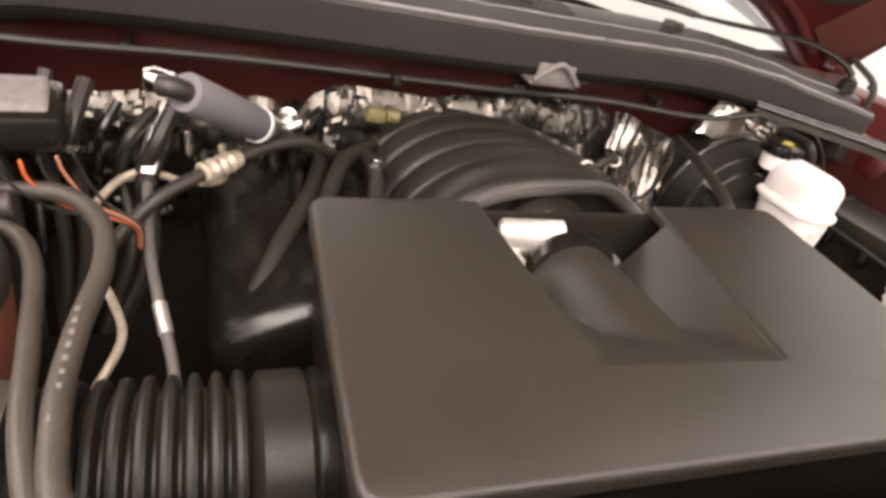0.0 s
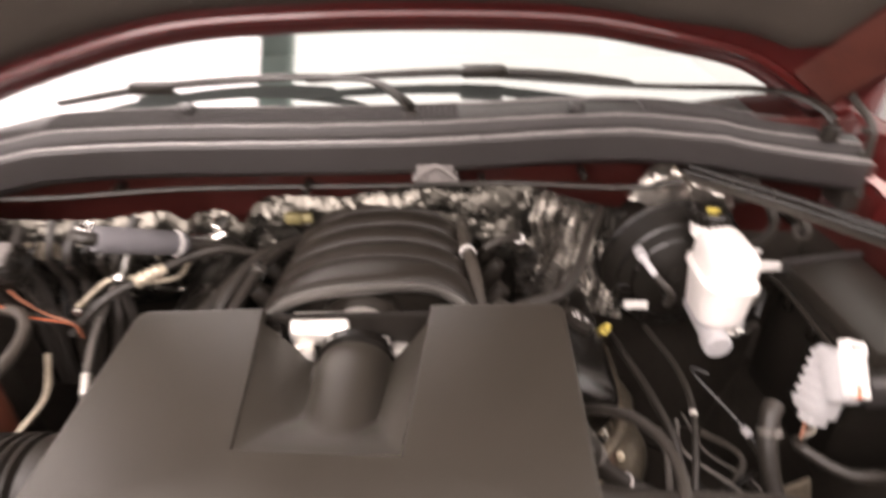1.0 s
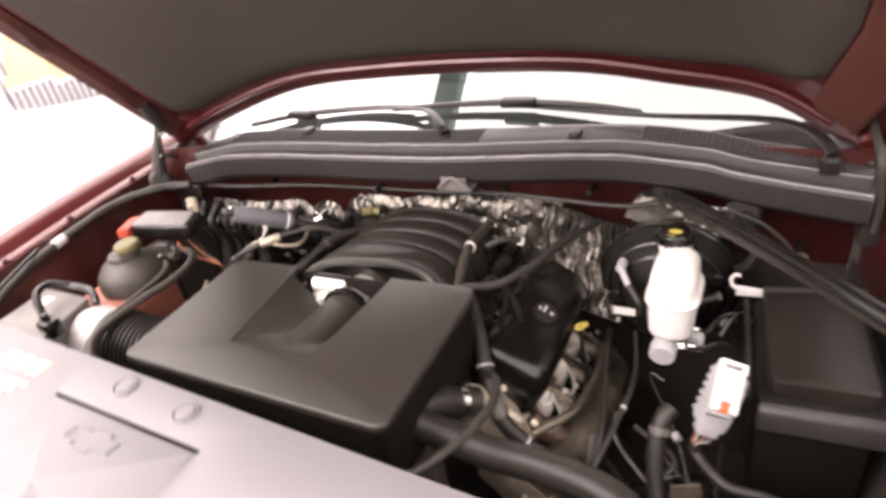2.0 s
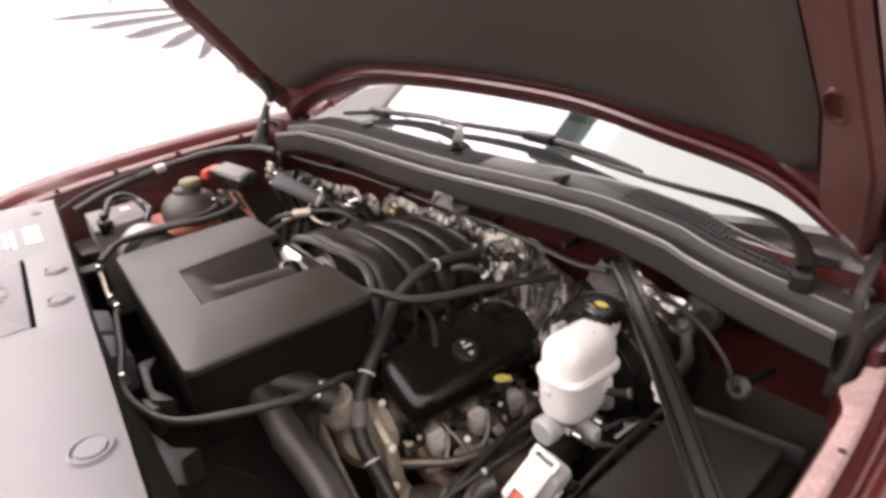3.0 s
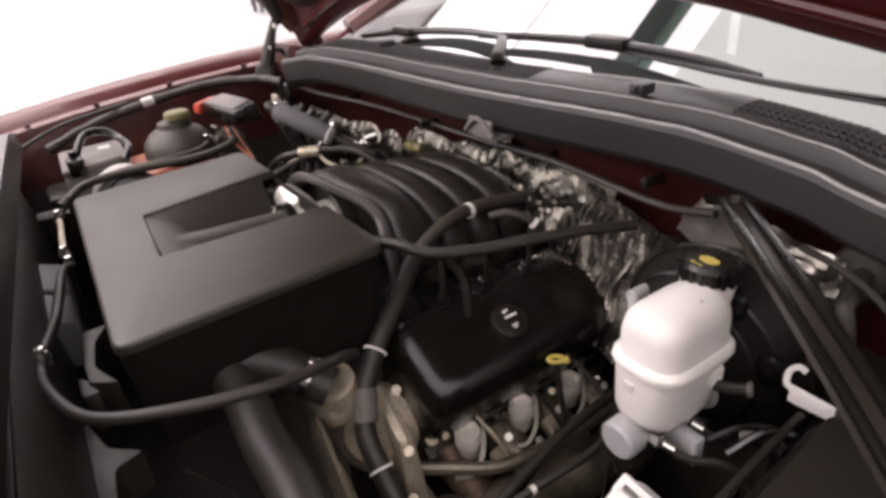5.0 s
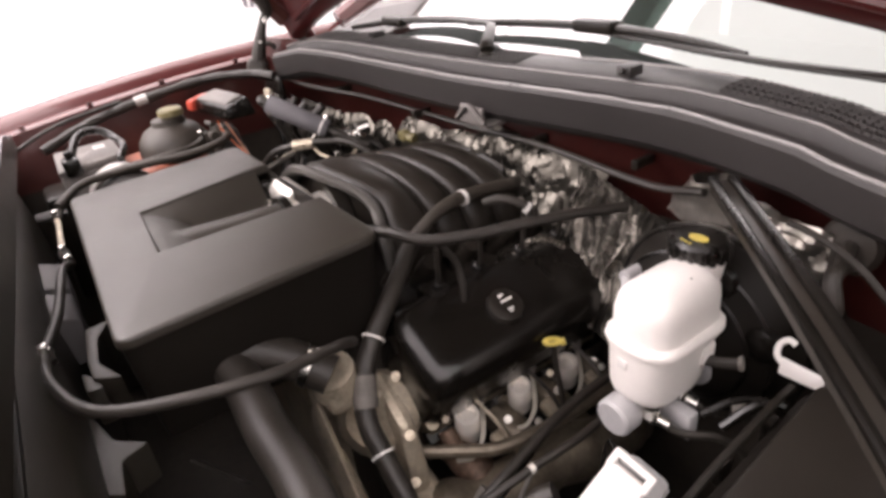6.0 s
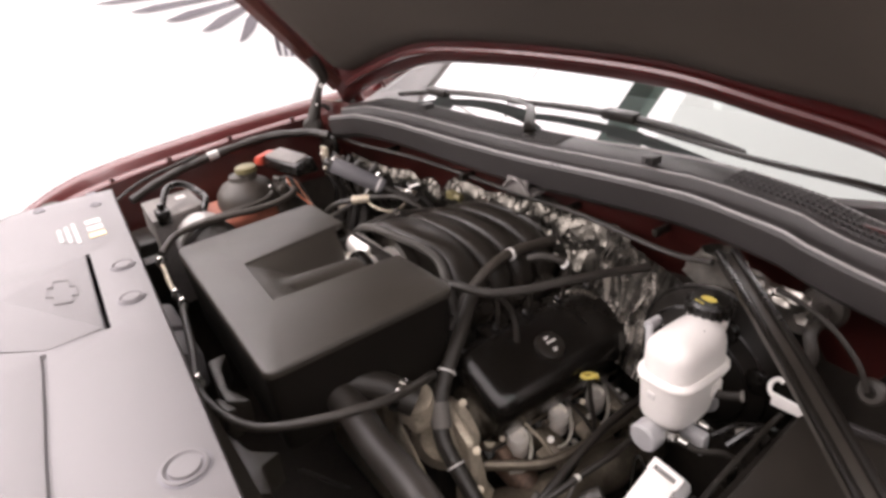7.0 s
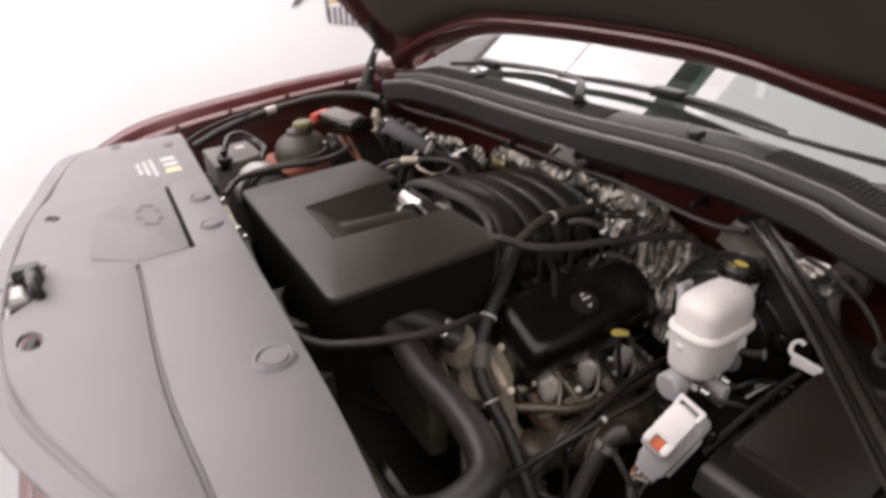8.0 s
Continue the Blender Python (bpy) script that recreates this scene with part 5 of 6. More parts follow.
    for p in ((0.330, 0.478, 0.905), (0.262, 0.474, 0.925), (0.30, 0.462, 0.87), (0.34, 0.47, 0.84), (0.272, 0.50, 0.945)):
        screw("bolt", p, 0.0062, fr, "oldalu", (0.5, -0.3, 0.8))


def hoses():
    h = thing("radiator_hose", (0.35, 0.33, 0.95), "thick black upper radiator hose", "hose")
    part("hose", tube([(0.262, 0.425, 0.985), (0.228, 0.390, 1.010), (0.205, 0.352, 1.026), (0.212, 0.334, 1.020), (0.245, 0.335, 1.010), (0.315, 0.331, 1.000), (0.389, 0.331, 0.998), (0.462, 0.323, 0.998), (0.512, 0.302, 0.996), (0.524, 0.262, 0.988), (0.508, 0.222, 0.972), (0.46, 0.19, 0.95)], 0.0235, 18, 8), "rubber", h)
    clamp((0.244, 0.408, 0.998), (0.6, 0.6, -0.4), 0.024, h)
    c = thing("coolant_line", (0.1, 0.2, 1.05), "thin black hose looping along the radiator shroud", "hose")
    part("hose", tube([(-0.20, 0.217, 1.052), (-0.15, 0.218, 1.050), (-0.10, 0.208, 1.064), (0.02, 0.190, 1.062), (0.134, 0.170, 1.072), (0.208, 0.176, 1.076), (0.270, 0.205, 1.075), (0.313, 0.274, 1.078), (0.326, 0.352, 1.070), (0.308, 0.41, 1.054), (0.284, 0.44, 1.035), (0.262, 0.46, 1.015)], 0.0062, 12, 8), "rubber", c)
    part("pipe", tube([(-0.335, 0.222, 1.062), (-0.30, 0.221, 1.058), (-0.25, 0.217, 1.054), (-0.19, 0.215, 1.052)], 0.0046, 10, 6), "oldalu", c, "grey metal pipe")
    for p in ((-0.335, 0.222, 1.062), (-0.195, 0.2155, 1.052), (-0.155, 0.218, 1.05), (0.13, 0.173, 1.075)):
        clamp(p, (1, 0, 0), 0.0062, c, "steel", 0.007)
    part("bracket", box(0.08, 0.13, 0.16, 0.18, 1.058, 1.066, 0.003), "black", c)
    part("bracket", box(-0.41, -0.37, 0.19, 0.24, 1.046, 1.054, 0.003), "black", c)
    w = thing("heater_hose", (0.28, 0.45, 0.9), "black heater hose with bright bands", "hose")
    line = [(0.170, 0.612, 1.056), (0.192, 0.586, 1.054), (0.224, 0.539, 1.030), (0.251, 0.490, 0.998), (0.272, 0.459, 0.963), (0.296, 0.443, 0.928), (0.328, 0.441, 0.899), (0.379, 0.439, 0.863), (0.45, 0.43, 0.80)]
    part("hose", tube(line, 0.0125, 14, 8, radius=lambda u: 0.82 + 0.2 * min(1, u * 2)), "rubber", w)
    clamp(line[3], Vector(line[4]) - Vector(line[2]), 0.0126, w, "label", 0.0028)
    clamp(line[6], Vector(line[7]) - Vector(line[5]), 0.0126, w, "label", 0.0028)
    a, d = Vector(line[4]), Vector(line[5]) - Vector(line[4])
    part("sleeve", lathe([(0.0125, -0.006), (0.0150, -0.006), (0.0150, 0.012), (0.0158, 0.022), (0.0150, 0.032), (0.0125, 0.032)], along(a, a + d), 18), "sleeve", w, "grey woven sleeve")
    n = thing("nylon_line", (0.4, 0.6, 0.7), "thin black line crossing below the master cylinder", "hose")
    part("hose", tube([(0.40, 0.36, 0.80), (0.43, 0.45, 0.86), (0.455, 0.55, 0.90), (0.46, 0.64, 0.905), (0.44, 0.75, 0.90)], 0.0048, 10, 8), "rubber", n)
    part("band", lathe([(0.0048, -0.003), (0.0055, -0.003), (0.0055, 0.003), (0.0048, 0.003)], along((0.456, 0.555, 0.901), (0.46, 0.64, 0.905)), 14), "dullalu", n, "bright metal band")


radiator_cover()
fan_shroud()
resonator()
throttle()
manifold()
engine()
hoses()


# ---- driver side ----
def brake():
    b = thing("brake_booster", (0.49, 0.82, 0.9), "large round black brake booster on the firewall", "brake booster")
    part("shell", lathe([(0, 0.115), (0.03, 0.115), (0.036, 0.098), (0.06, 0.092), (0.075, 0.080), (0.098, 0.070), (0.106, 0.055), (0.114, 0.045), (0.119, 0.038), (0.119, 0.026), (0.112, 0.020), (0.106, -0.04), (0, -0.05)], along((0.485, 0.845, 0.988), (0.485, 0.70, 0.988)), 56), "boxside", b)
    part("rim_bead", lathe([(0.112, -0.004), (0.1205, -0.004), (0.1225, -0.001), (0.1225, 0.002), (0.120, 0.005), (0.112, 0.005)], along((0.485, 0.808, 0.988), (0.485, 0.70, 0.988)), 56), "gloss", b)
    for rad, y in ((0.098, 0.7745), (0.076, 0.7645)):
        part("ridge", lathe([(rad - 0.003, -0.002), (rad, 0.0022), (rad + 0.003, 0.0)], along((0.485, y, 0.988), (0.485, 0.60, 0.988)), 56), "gloss", b)
    for a in (20, 70, 200, 250):
        p = Vector((0.485 + 0.088 * math.cos(radians(a)), 0.772, 0.988 + 0.088 * math.sin(radians(a))))
        part("stud_boss", lathe([(0, 0.006), (0.014, 0.006), (0.019, 0.003), (0.021, -0.004)], along(p, p + Vector((0, -1, 0))), 20), "gloss", b)
    part("check_valve", joined(rod((0.412, 0.775, 1.040), (0.412, 0.748, 1.040), 0.009), rod((0.412, 0.752, 1.040), (0.43, 0.73, 1.02), 0.006)), "grey_plug", b, "grey vacuum check valve")
    part("vacuum_hose", tube([(0.43, 0.73, 1.02), (0.452, 0.71, 1.0), (0.455, 0.72, 0.97)], 0.007, 10, 6), "rubber", b)
    part("label", box(-0.020, 0.020, -0.007, 0.007, 0, 0.001, 0, along((0.418, 0.752, 0.945), (0.418, 0.60, 0.98))), "label", b, "small white label")
    mc = thing("master_cylinder", (0.498, 0.68, 0.95), "aluminium brake master cylinder", "master cylinder")
    part("barrel", lathe([(0, 0.0), (0.0185, 0.0), (0.021, 0.003), (0.021, 0.022), (0.018, 0.026), (0.018, 0.12), (0.03, 0.125), (0.03, 0.135), (0, 0.135)], along((0.498, 0.612, 0.964), (0.498, 0.75, 0.972)), 28), "grey_plug", mc, "round grey end cap")
    for y, s in ((0.645, 1), (0.69, 1)):
        part("brake_line", tube([(0.512, y, 0.966), (0.535, y - 0.004, 0.970), (0.556, y + 0.006, 0.962), (0.580, y + 0.03, 0.958), (0.60, y + 0.05, 0.93), (0.61, y + 0.06, 0.86)], 0.0042, 8, 6), "dark", mc)
        part("fitting", joined(rod((0.510, y, 0.966), (0.532, y - 0.003, 0.970), 0.0085, 6), rod((0.532, y - 0.003, 0.970), (0.545, y, 0.968), 0.006)), "steel", mc, "bright line fitting")
    part("bracket_tab", box(0.520, 0.556, 0.660, 0.676, 0.944, 0.976, 0.003), "grey_plug", mc, "grey plastic tab")
    r = thing("fluid_reservoir", (0.496, 0.69, 0.99), "white translucent brake fluid reservoir", "reservoir")
    def section(x0, x1, y0, y1, z, rad):
        return [(x, y, z) for x, y in rounded([(x0, y0), (x1, y0), (x1, y1), (x0, y1)], rad, 4)]
    rows = [section(0.4680, 0.5240, 0.6330, 0.7090, 0.974, 0.022), section(0.4630, 0.5290, 0.6275, 0.7130, 0.978, 0.027), section(0.4610, 0.5310, 0.6255, 0.7160, 0.986, 0.029), section(0.4590, 0.5350, 0.6240, 0.7330, 1.046, 0.030)]
    part("tank_lower", loft(rows, closed=True, caps=True), "white", r, smooth=50)
    part("seam_flange", loft([section(0.4548 + d, 0.5392 - d, 0.6200 + d, 0.7390 - d, z, 0.034) for z, d in ((1.036, 0.006), (1.039, 0.001), (1.043, 0), (1.047, 0.0005), (1.051, 0.004))], closed=True, caps=True), "white", r, smooth=40)
    tops = ((1.046, 0.0), (1.052, 0.0010), (1.076, 0.0012), (1.086, 0.0030), (1.093, 0.007), (1.098, 0.013), (1.101, 0.021), (1.1025, 0.029))
    part("tank_upper", loft([section(0.4605 + d, 0.5335 - d, 0.6255 + 1.1 * d, 0.7340 - 0.7 * d, z, max(0.030 - 0.6 * d, 0.006)) for z, d in tops], closed=True, caps=True), "white", r, smooth=50)
    part("level_mark", box(0.4850, 0.4960, 0.6230, 0.6246, 1.016, 1.026, 0.0005), "label", r, "small square moulded mark")
    part("vent_mark", box(0.5120, 0.5136, 0.6900, 0.6925, 1.100, 1.1012, 0), "sleeve", r)
    for y in (0.645, 0.71):
        part("outlet", rod((0.498, y, 0.988), (0.498, y, 0.972), 0.012), "white", r)
    part("side_spout", box(0.520, 0.536, 0.690, 0.712, 1.005, 1.03, 0.005), "white", r)
    part("side_hose", tube([(0.530, 0.698, 1.010), (0.546, 0.704, 1.012), (0.562, 0.712, 1.016)], 0.0062, 10, 5), "rubber", r)
    part("hose_end", rod((0.560, 0.711, 1.0155), (0.564, 0.713, 1.0165), 0.0078), "sleeve", r, "grey hose end ring")
    part("neck", lathe([(0.024, -0.02), (0.027, 0.0), (0.024, 0.006)], Matrix.Translation((0.488, 0.738, 1.094)), 24), "white", r)
    nudge(r, 0.014, 0.012, 0.010)
    nudge(mc, 0.005, 0.013, -0.001)
    cap = part("cap", lathe([(0, 0.019), (0.027, 0.019), (0.031, 0.015), (0.032, 0.0), (0.028, -0.003), (0, -0.003)], Matrix.Translation((0.501, 0.752, 1.110)) @ Matrix.Scale(0.9, 4), 28), "gloss", r, "black screw cap with yellow marks")
    for a in range(0, 360, 20):
        part("grip_rib", box(-0.003, 0.003, 0.030, 0.0345, -0.002, 0.015, 0.001, Matrix.Translation((0.501, 0.752, 1.110)) @ Matrix.Scale(0.9, 4) @ Euler((0, 0, radians(a))).to_matrix().to_4x4()), "gloss", cap)
    part("cap_symbol", lathe([(0, 0), (0.008, 0), (0.008, 0.001), (0, 0.001)], Matrix.Translation((0.502, 0.748, 1.1273)) @ Matrix.Diagonal((1.35, 0.8, 1, 1)), 20), "yellow", cap, "yellow round symbol")
    for i in range(3):
        part("cap_mark", box(0.490 + 0.005 * i, 0.4935 + 0.005 * i, 0.7345 - 0.001 * i, 0.7365 - 0.001 * i, 1.1272, 1.1280, 0), "yellow", cap)


def fuse_box():
    f = thing("fuse_box", (0.70, 0.63, 0.85), "black plastic underhood fuse box with flat lid", "fuse box")
    low = [(0.645, 0.525), (0.785, 0.535), (0.765, 0.765), (0.635, 0.740)]
    part("base", hexa([(x, y, 0.80) for x, y in low], [(x, y, 1.0) for x, y in low], 0.01), "boxside", f)
    rim = rounded([(0.642, 0.518), (0.800, 0.524), (0.785, 0.782), (0.627, 0.752)], 0.015)
    part("rim", plate(rim, 0.996, 1.010, bevel=0.004), "boxside", f)
    lid = rounded([(0.657, 0.535), (0.785, 0.540), (0.768, 0.768), (0.639, 0.742)], 0.012)
    part("lid", plate(lid, 1.008, 1.034, bevel=0.006), "black", f, "flat satin black lid")
    part("front_step", hexa([(0.642, 0.500, 0.97), (0.800, 0.508, 0.97), (0.80, 0.528, 0.97), (0.642, 0.520, 0.97)], [(0.644, 0.504, 1.004), (0.798, 0.512, 1.004), (0.798, 0.526, 1.012), (0.644, 0.518, 1.012)], 0.005), "cowl", f, "grey front edge")
    part("rear_edge", hexa([(0.640, 0.748, 1.0), (0.785, 0.778, 1.0), (0.784, 0.790, 1.0), (0.639, 0.760, 1.0)], [(0.640, 0.748, 1.036), (0.785, 0.778, 1.034), (0.784, 0.790, 1.030), (0.639, 0.760, 1.032)], 0.004), "cowl", f, "grey rear edge")
    for y in (0.55, 0.62, 0.69):
        part("latch", box(0.622, 0.632, y - 0.008, y + 0.008, 0.985, 1.014, 0.003), "gloss", f)
    part("side_rail", tube([(0.632, 0.53, 1.000), (0.627, 0.60, 1.010), (0.620, 0.70, 1.014), (0.616, 0.745, 1.010)], 0.004, 8, 6), "black", f)
    k = thing("plastic_hook", (0.606, 0.745, 1.04), "white plastic hook clip at the fuse box corner", "clip")
    part("hook", tube([(0.606, 0.750, 1.026), (0.594, 0.754, 1.030), (0.591, 0.762, 1.038), (0.597, 0.766, 1.044), (0.604, 0.766, 1.042)], 0.0032, 8, 6), "label", k)
    part("bar", hexa([(0.600, 0.746, 1.016), (0.640, 0.754, 1.012), (0.640, 0.759, 1.012), (0.600, 0.751, 1.016)], [(0.600, 0.748, 1.034), (0.640, 0.756, 1.026), (0.640, 0.760, 1.026), (0.600, 0.752, 1.034)], 0.0015), "label", k)
    cn = thing("wire_connector", (0.583, 0.48, 0.94), "pale grey wiring connector with white lever cover", "connector")
    # across, down along the cover, and out of the cover
    across = Vector((0.90, 0.18, -0.35)).normalized()
    def framed(way, at):
        way = (way - across * way.dot(across)).normalized()
        m = Matrix((across, way, way.cross(across))).transposed().to_4x4()
        m.translation = at
        return m
    fr = framed(Vector((-0.010, -0.048, -0.037)), Vector((0.594, 0.520, 1.065)))
    low = framed(Vector((-0.020, -0.038, -0.106)), Vector((0.600, 0.520, 1.052)))
    part("shell", box(-0.003, 0.037, 0.004, 0.096, -0.040, 0.004, 0.008, low), "grey_plug", cn, "grey ribbed lower shell")
    for i in range(6):
        part("rib", box(-0.0037, 0.0377, 0.014 + 0.013 * i, 0.020 + 0.013 * i, -0.0406, -0.006, 0.0006, low), "grey_plug", cn)
    part("end_block", box(0.002, 0.033, 0.092, 0.108, -0.028, -0.004, 0.004, low), "grey_plug", cn)
    part("cover_base", box(0.001, 0.033, 0.004, 0.070, -0.036, -0.008, 0.005, fr), "grey_plug", cn, "grey upper shell")
    part("lever_cover", joined(box(0.0, 0.034, 0.004, 0.050, -0.012, 0.006, 0.005, fr), box(0.0, 0.010, 0.046, 0.064, -0.010, 0.005, 0.003, fr), box(0.024, 0.034, 0.046, 0.064, -0.010, 0.005, 0.003, fr)), "label", cn, "white lever cover")
    part("lever", joined(box(-0.001, 0.035, -0.006, 0.0, -0.008, 0.006, 0.002, fr), box(-0.001, 0.005, -0.004, 0.010, -0.008, 0.006, 0.002, fr), box(0.029, 0.035, -0.004, 0.010, -0.008, 0.006, 0.002, fr)), "label", cn, "white locking lever")
    part("side_lever", hexa([low @ Vector(p) for p in ((0.0375, 0.026, -0.024), (0.041, 0.026, -0.024), (0.041, 0.094, -0.028), (0.0375, 0.094, -0.028))], [low @ Vector(p) for p in ((0.0375, 0.026, -0.006), (0.041, 0.026, -0.006), (0.041, 0.088, -0.008), (0.0375, 0.088, -0.008))], 0.001), "grey_plug", cn, "grey side lever")
    part("tag", box(0.010, 0.024, 0.050, 0.064, -0.008, -0.001, 0.001, fr), "orange", cn, "small orange tag")
    tail = low @ Vector((0.014, 0.134, -0.018))
    for i, c in enumerate(("wirepink", "label", "rust", "wirepink", "lead", "sleeve")):
        a = low @ Vector((0.005 + 0.005 * i, 0.107, -0.014 - 0.004 * (i % 2)))
        part("wire", tube([a, a + Vector((-0.002, -0.004, -0.010)), a.lerp(tail, 0.7) + Vector((-0.003, -0.004, 0.002)), tail], 0.0013, 6, 6), c, cn)
    part("harness", tube([tail, tail + Vector((0.004, -0.004, -0.012)), (0.615, 0.450, 0.905), (0.66, 0.45, 0.90), (0.72, 0.46, 0.88)], 0.010, 12, 8, radius=lambda u: 0.8 + 0.05 * math.sin(90 * u)), "rubber", cn, "black wiring harness")
    part("elbow_harness", tube([(0.54, 0.40, 0.84), (0.525, 0.44, 0.88), (0.52, 0.475, 0.925), (0.525, 0.50, 0.955), (0.535, 0.515, 0.965)], 0.013, 12, 8), "rubber", cn, "black hose elbow")
    clamp((0.523, 0.488, 0.942), (0, 0.4, 0.5), 0.0135, cn, "sleeve")
    s = thing("brace_bar", (0.64, 0.63, 1.15), "long black seal-edged brace across the driver corner", "brace")
    a, b = Vector((0.478, 0.816, 1.162)), Vector((0.816, 0.515, 1.138))
    side = Vector((0.66, 0.75, 0)).normalized()
    n = 24
    def rail(off, dz, r, name, mat):
        part(name, tube([a + (b - a) * (i / n) + off * side + Vector((0, 0, dz + 0.006 * math.sin(math.pi * i / n))) for i in range(n + 1)], r, 10, 1), mat, s)
    part("web", loft([[a + (b - a) * (i / n) + o * side + Vector((0, 0, z + 0.006 * math.sin(math.pi * i / n))) for o, z in ((-0.0105, -0.014), (-0.010, 0.0), (0.010, 0.0), (0.0105, -0.014))] for i in range(n + 1)]), "seal", s)
    rail(-0.010, 0.001, 0.0045, "ridge", "gloss")
    rail(0.010, 0.002, 0.005, "ridge", "gloss")
    g = thing("grommet", (0.592, 0.83, 1.1), "black rubber grommet with cable in the red panel", "grommet")
    part("ring", lathe([(0.010, 0.0), (0.026, 0.0), (0.030, 0.005), (0.025, 0.012), (0.010, 0.014)], along((0.596, 0.862, 1.110), (0.596, 0.72, 1.135)), 26), "seal", g)
    part("cable", tube([(0.596, 0.860, 1.110), (0.602, 0.835, 1.116), (0.610, 0.812, 1.114), (0.612, 0.79, 1.108), (0.622, 0.782, 1.082), (0.612, 0.782, 1.055), (0.598, 0.79, 1.04)], 0.008, 10, 8), "rubber", g)
    q = thing("grommet", (0.683, 0.80, 1.04), "dark rubber grommet with thin cable beside the hinge", "grommet")
    part("ring", lathe([(0.006, 0.0), (0.014, 0.0), (0.017, 0.003), (0.014, 0.006), (0.006, 0.007)], along((0.685, 0.806, 1.056), (0.67, 0.70, 1.10)), 24), "seal", q)
    part("stem", rod((0.684, 0.797, 1.058), (0.690, 0.885, 1.050), 0.007, 12), "boxside", q, "black rubber stem")
    part("cable", tube([(0.560, 0.800, 1.146), (0.590, 0.800, 1.140), (0.630, 0.800, 1.122), (0.666, 0.798, 1.090), (0.682, 0.795, 1.060)], 0.0036, 8, 8), "rubber", q)
    gr = thing("ground_wire", (0.62, 0.72, 0.98), "black wiring loops behind the fuse box", "wire")
    for i in range(2):
        x = 0.562 + 0.022 * i
        part("wire", tube([(x, 0.69, 0.97), (x + 0.02, 0.72, 0.985 + 0.01 * i), (x + 0.05, 0.75, 0.98), (x + 0.04, 0.78, 0.95 - 0.01 * i)], 0.005, 8, 6), "gloss", gr)
    part("joint", rod((0.580, 0.712, 0.978), (0.604, 0.728, 0.982), 0.006), "sleeve", gr, "grey connector end")


# ---- passenger side ----
def passenger():
    t = thing("coolant_tank", (-0.54, 0.46, 0.9), "amber plastic coolant tank with yellow-green cap", "tank")
    part("tank", hexa([(-0.64, 0.375, 0.86), (-0.482, 0.385, 0.86), (-0.492, 0.55, 0.86), (-0.64, 0.55, 0.86)], [(-0.635, 0.385, 1.040), (-0.468, 0.392, 1.036), (-0.485, 0.545, 1.04), (-0.635, 0.545, 1.045)], 0.022, 4), "tank", t, "amber translucent plastic")
    dome = lathe([(0.060, 0.0), (0.062, 0.012), (0.058, 0.028), (0.046, 0.042), (0.030, 0.050), (0.028, 0.058), (0, 0.058)], Matrix.Translation((-0.545, 0.492, 1.038)) @ Matrix.Diagonal((1.12, 1.15, 1.25, 1)), 28)
    part("top_cover", joined(dome, box(-0.60, -0.50, 0.525, 0.562, 1.03, 1.076, 0.014), rod((-0.505, 0.512, 1.066), (-0.488, 0.514, 1.068), 0.010, 12), rod((-0.505, 0.56, 1.064), (-0.486, 0.562, 1.066), 0.010, 12)), "greyhose", t, "dusty dark grey tank top")
    part("neck", rod((-0.535, 0.500, 1.09), (-0.535, 0.500, 1.124), 0.021, 20), "greyhose", t)
    part("cap", joined(lathe([(0, 0.010), (0.021, 0.010), (0.025, 0.007), (0.026, -0.003), (0, -0.003)], Matrix.Translation((-0.535, 0.500, 1.122)), 24)), "lime", t, "dull yellow-green filler cap")
    part("spout", rod((-0.535, 0.51, 1.086), (-0.508, 0.512, 1.088), 0.0055), "greyhose", t)
    part("spout", rod((-0.535, 0.562, 1.085), (-0.505, 0.566, 1.086), 0.0055), "greyhose", t)
    nudge(t, 0.015, -0.022, 0.020)
    h = thing("coolant_hose_pair", (-0.43, 0.42, 1.05), "two grey-black coolant hoses with bright clamps", "hose")
    l1 = [(-0.512, 0.512, 1.088), (-0.492, 0.515, 1.088), (-0.463, 0.504, 1.085), (-0.446, 0.466, 1.083), (-0.435, 0.392, 1.084), (-0.425, 0.322, 1.085), (-0.405, 0.265, 1.078), (-0.365, 0.236, 1.068), (-0.325, 0.222, 1.062)]
    l2 = [(-0.508, 0.566, 1.086), (-0.488, 0.562, 1.087), (-0.443, 0.556, 1.088), (-0.415, 0.522, 1.086), (-0.407, 0.47, 1.084), (-0.413, 0.40, 1.085), (-0.413, 0.335, 1.086), (-0.400, 0.275, 1.084), (-0.35, 0.230, 1.074)]
    for line in (l1, l2):
        part("hose", tube(line, 0.0060 if line is l1 else 0.0072, 14, 8, radius=lambda u: 0.8 if u < 0.2 else 1.0), "greyhose", h)
        clamp(line[1], Vector(line[2]) - Vector(line[0]), 0.0058, h)
        clamp(line[0], Vector(line[1]) - Vector(line[0]), 0.0058, h)
    for i in range(9):
        y = 0.415 - 0.0105 * i
        part("print_bar", box(-0.4152, -0.4122, y - 0.0032, y + 0.0010, 1.0915, 1.0930, 0.0003), "sleeve", h, "worn pale lettering on the hose")
    rb = thing("relay_box", (-0.53, 0.61, 1.08), "black relay box with red terminal cover", "relay box")
    part("case", hexa([(-0.61, 0.59, 1.120), (-0.445, 0.612, 1.124), (-0.45, 0.675, 1.124), (-0.61, 0.66, 1.120)], [(-0.61, 0.592, 1.146), (-0.447, 0.612, 1.152), (-0.452, 0.662, 1.164), (-0.61, 0.648, 1.158)], 0.006), "gloss", rb)
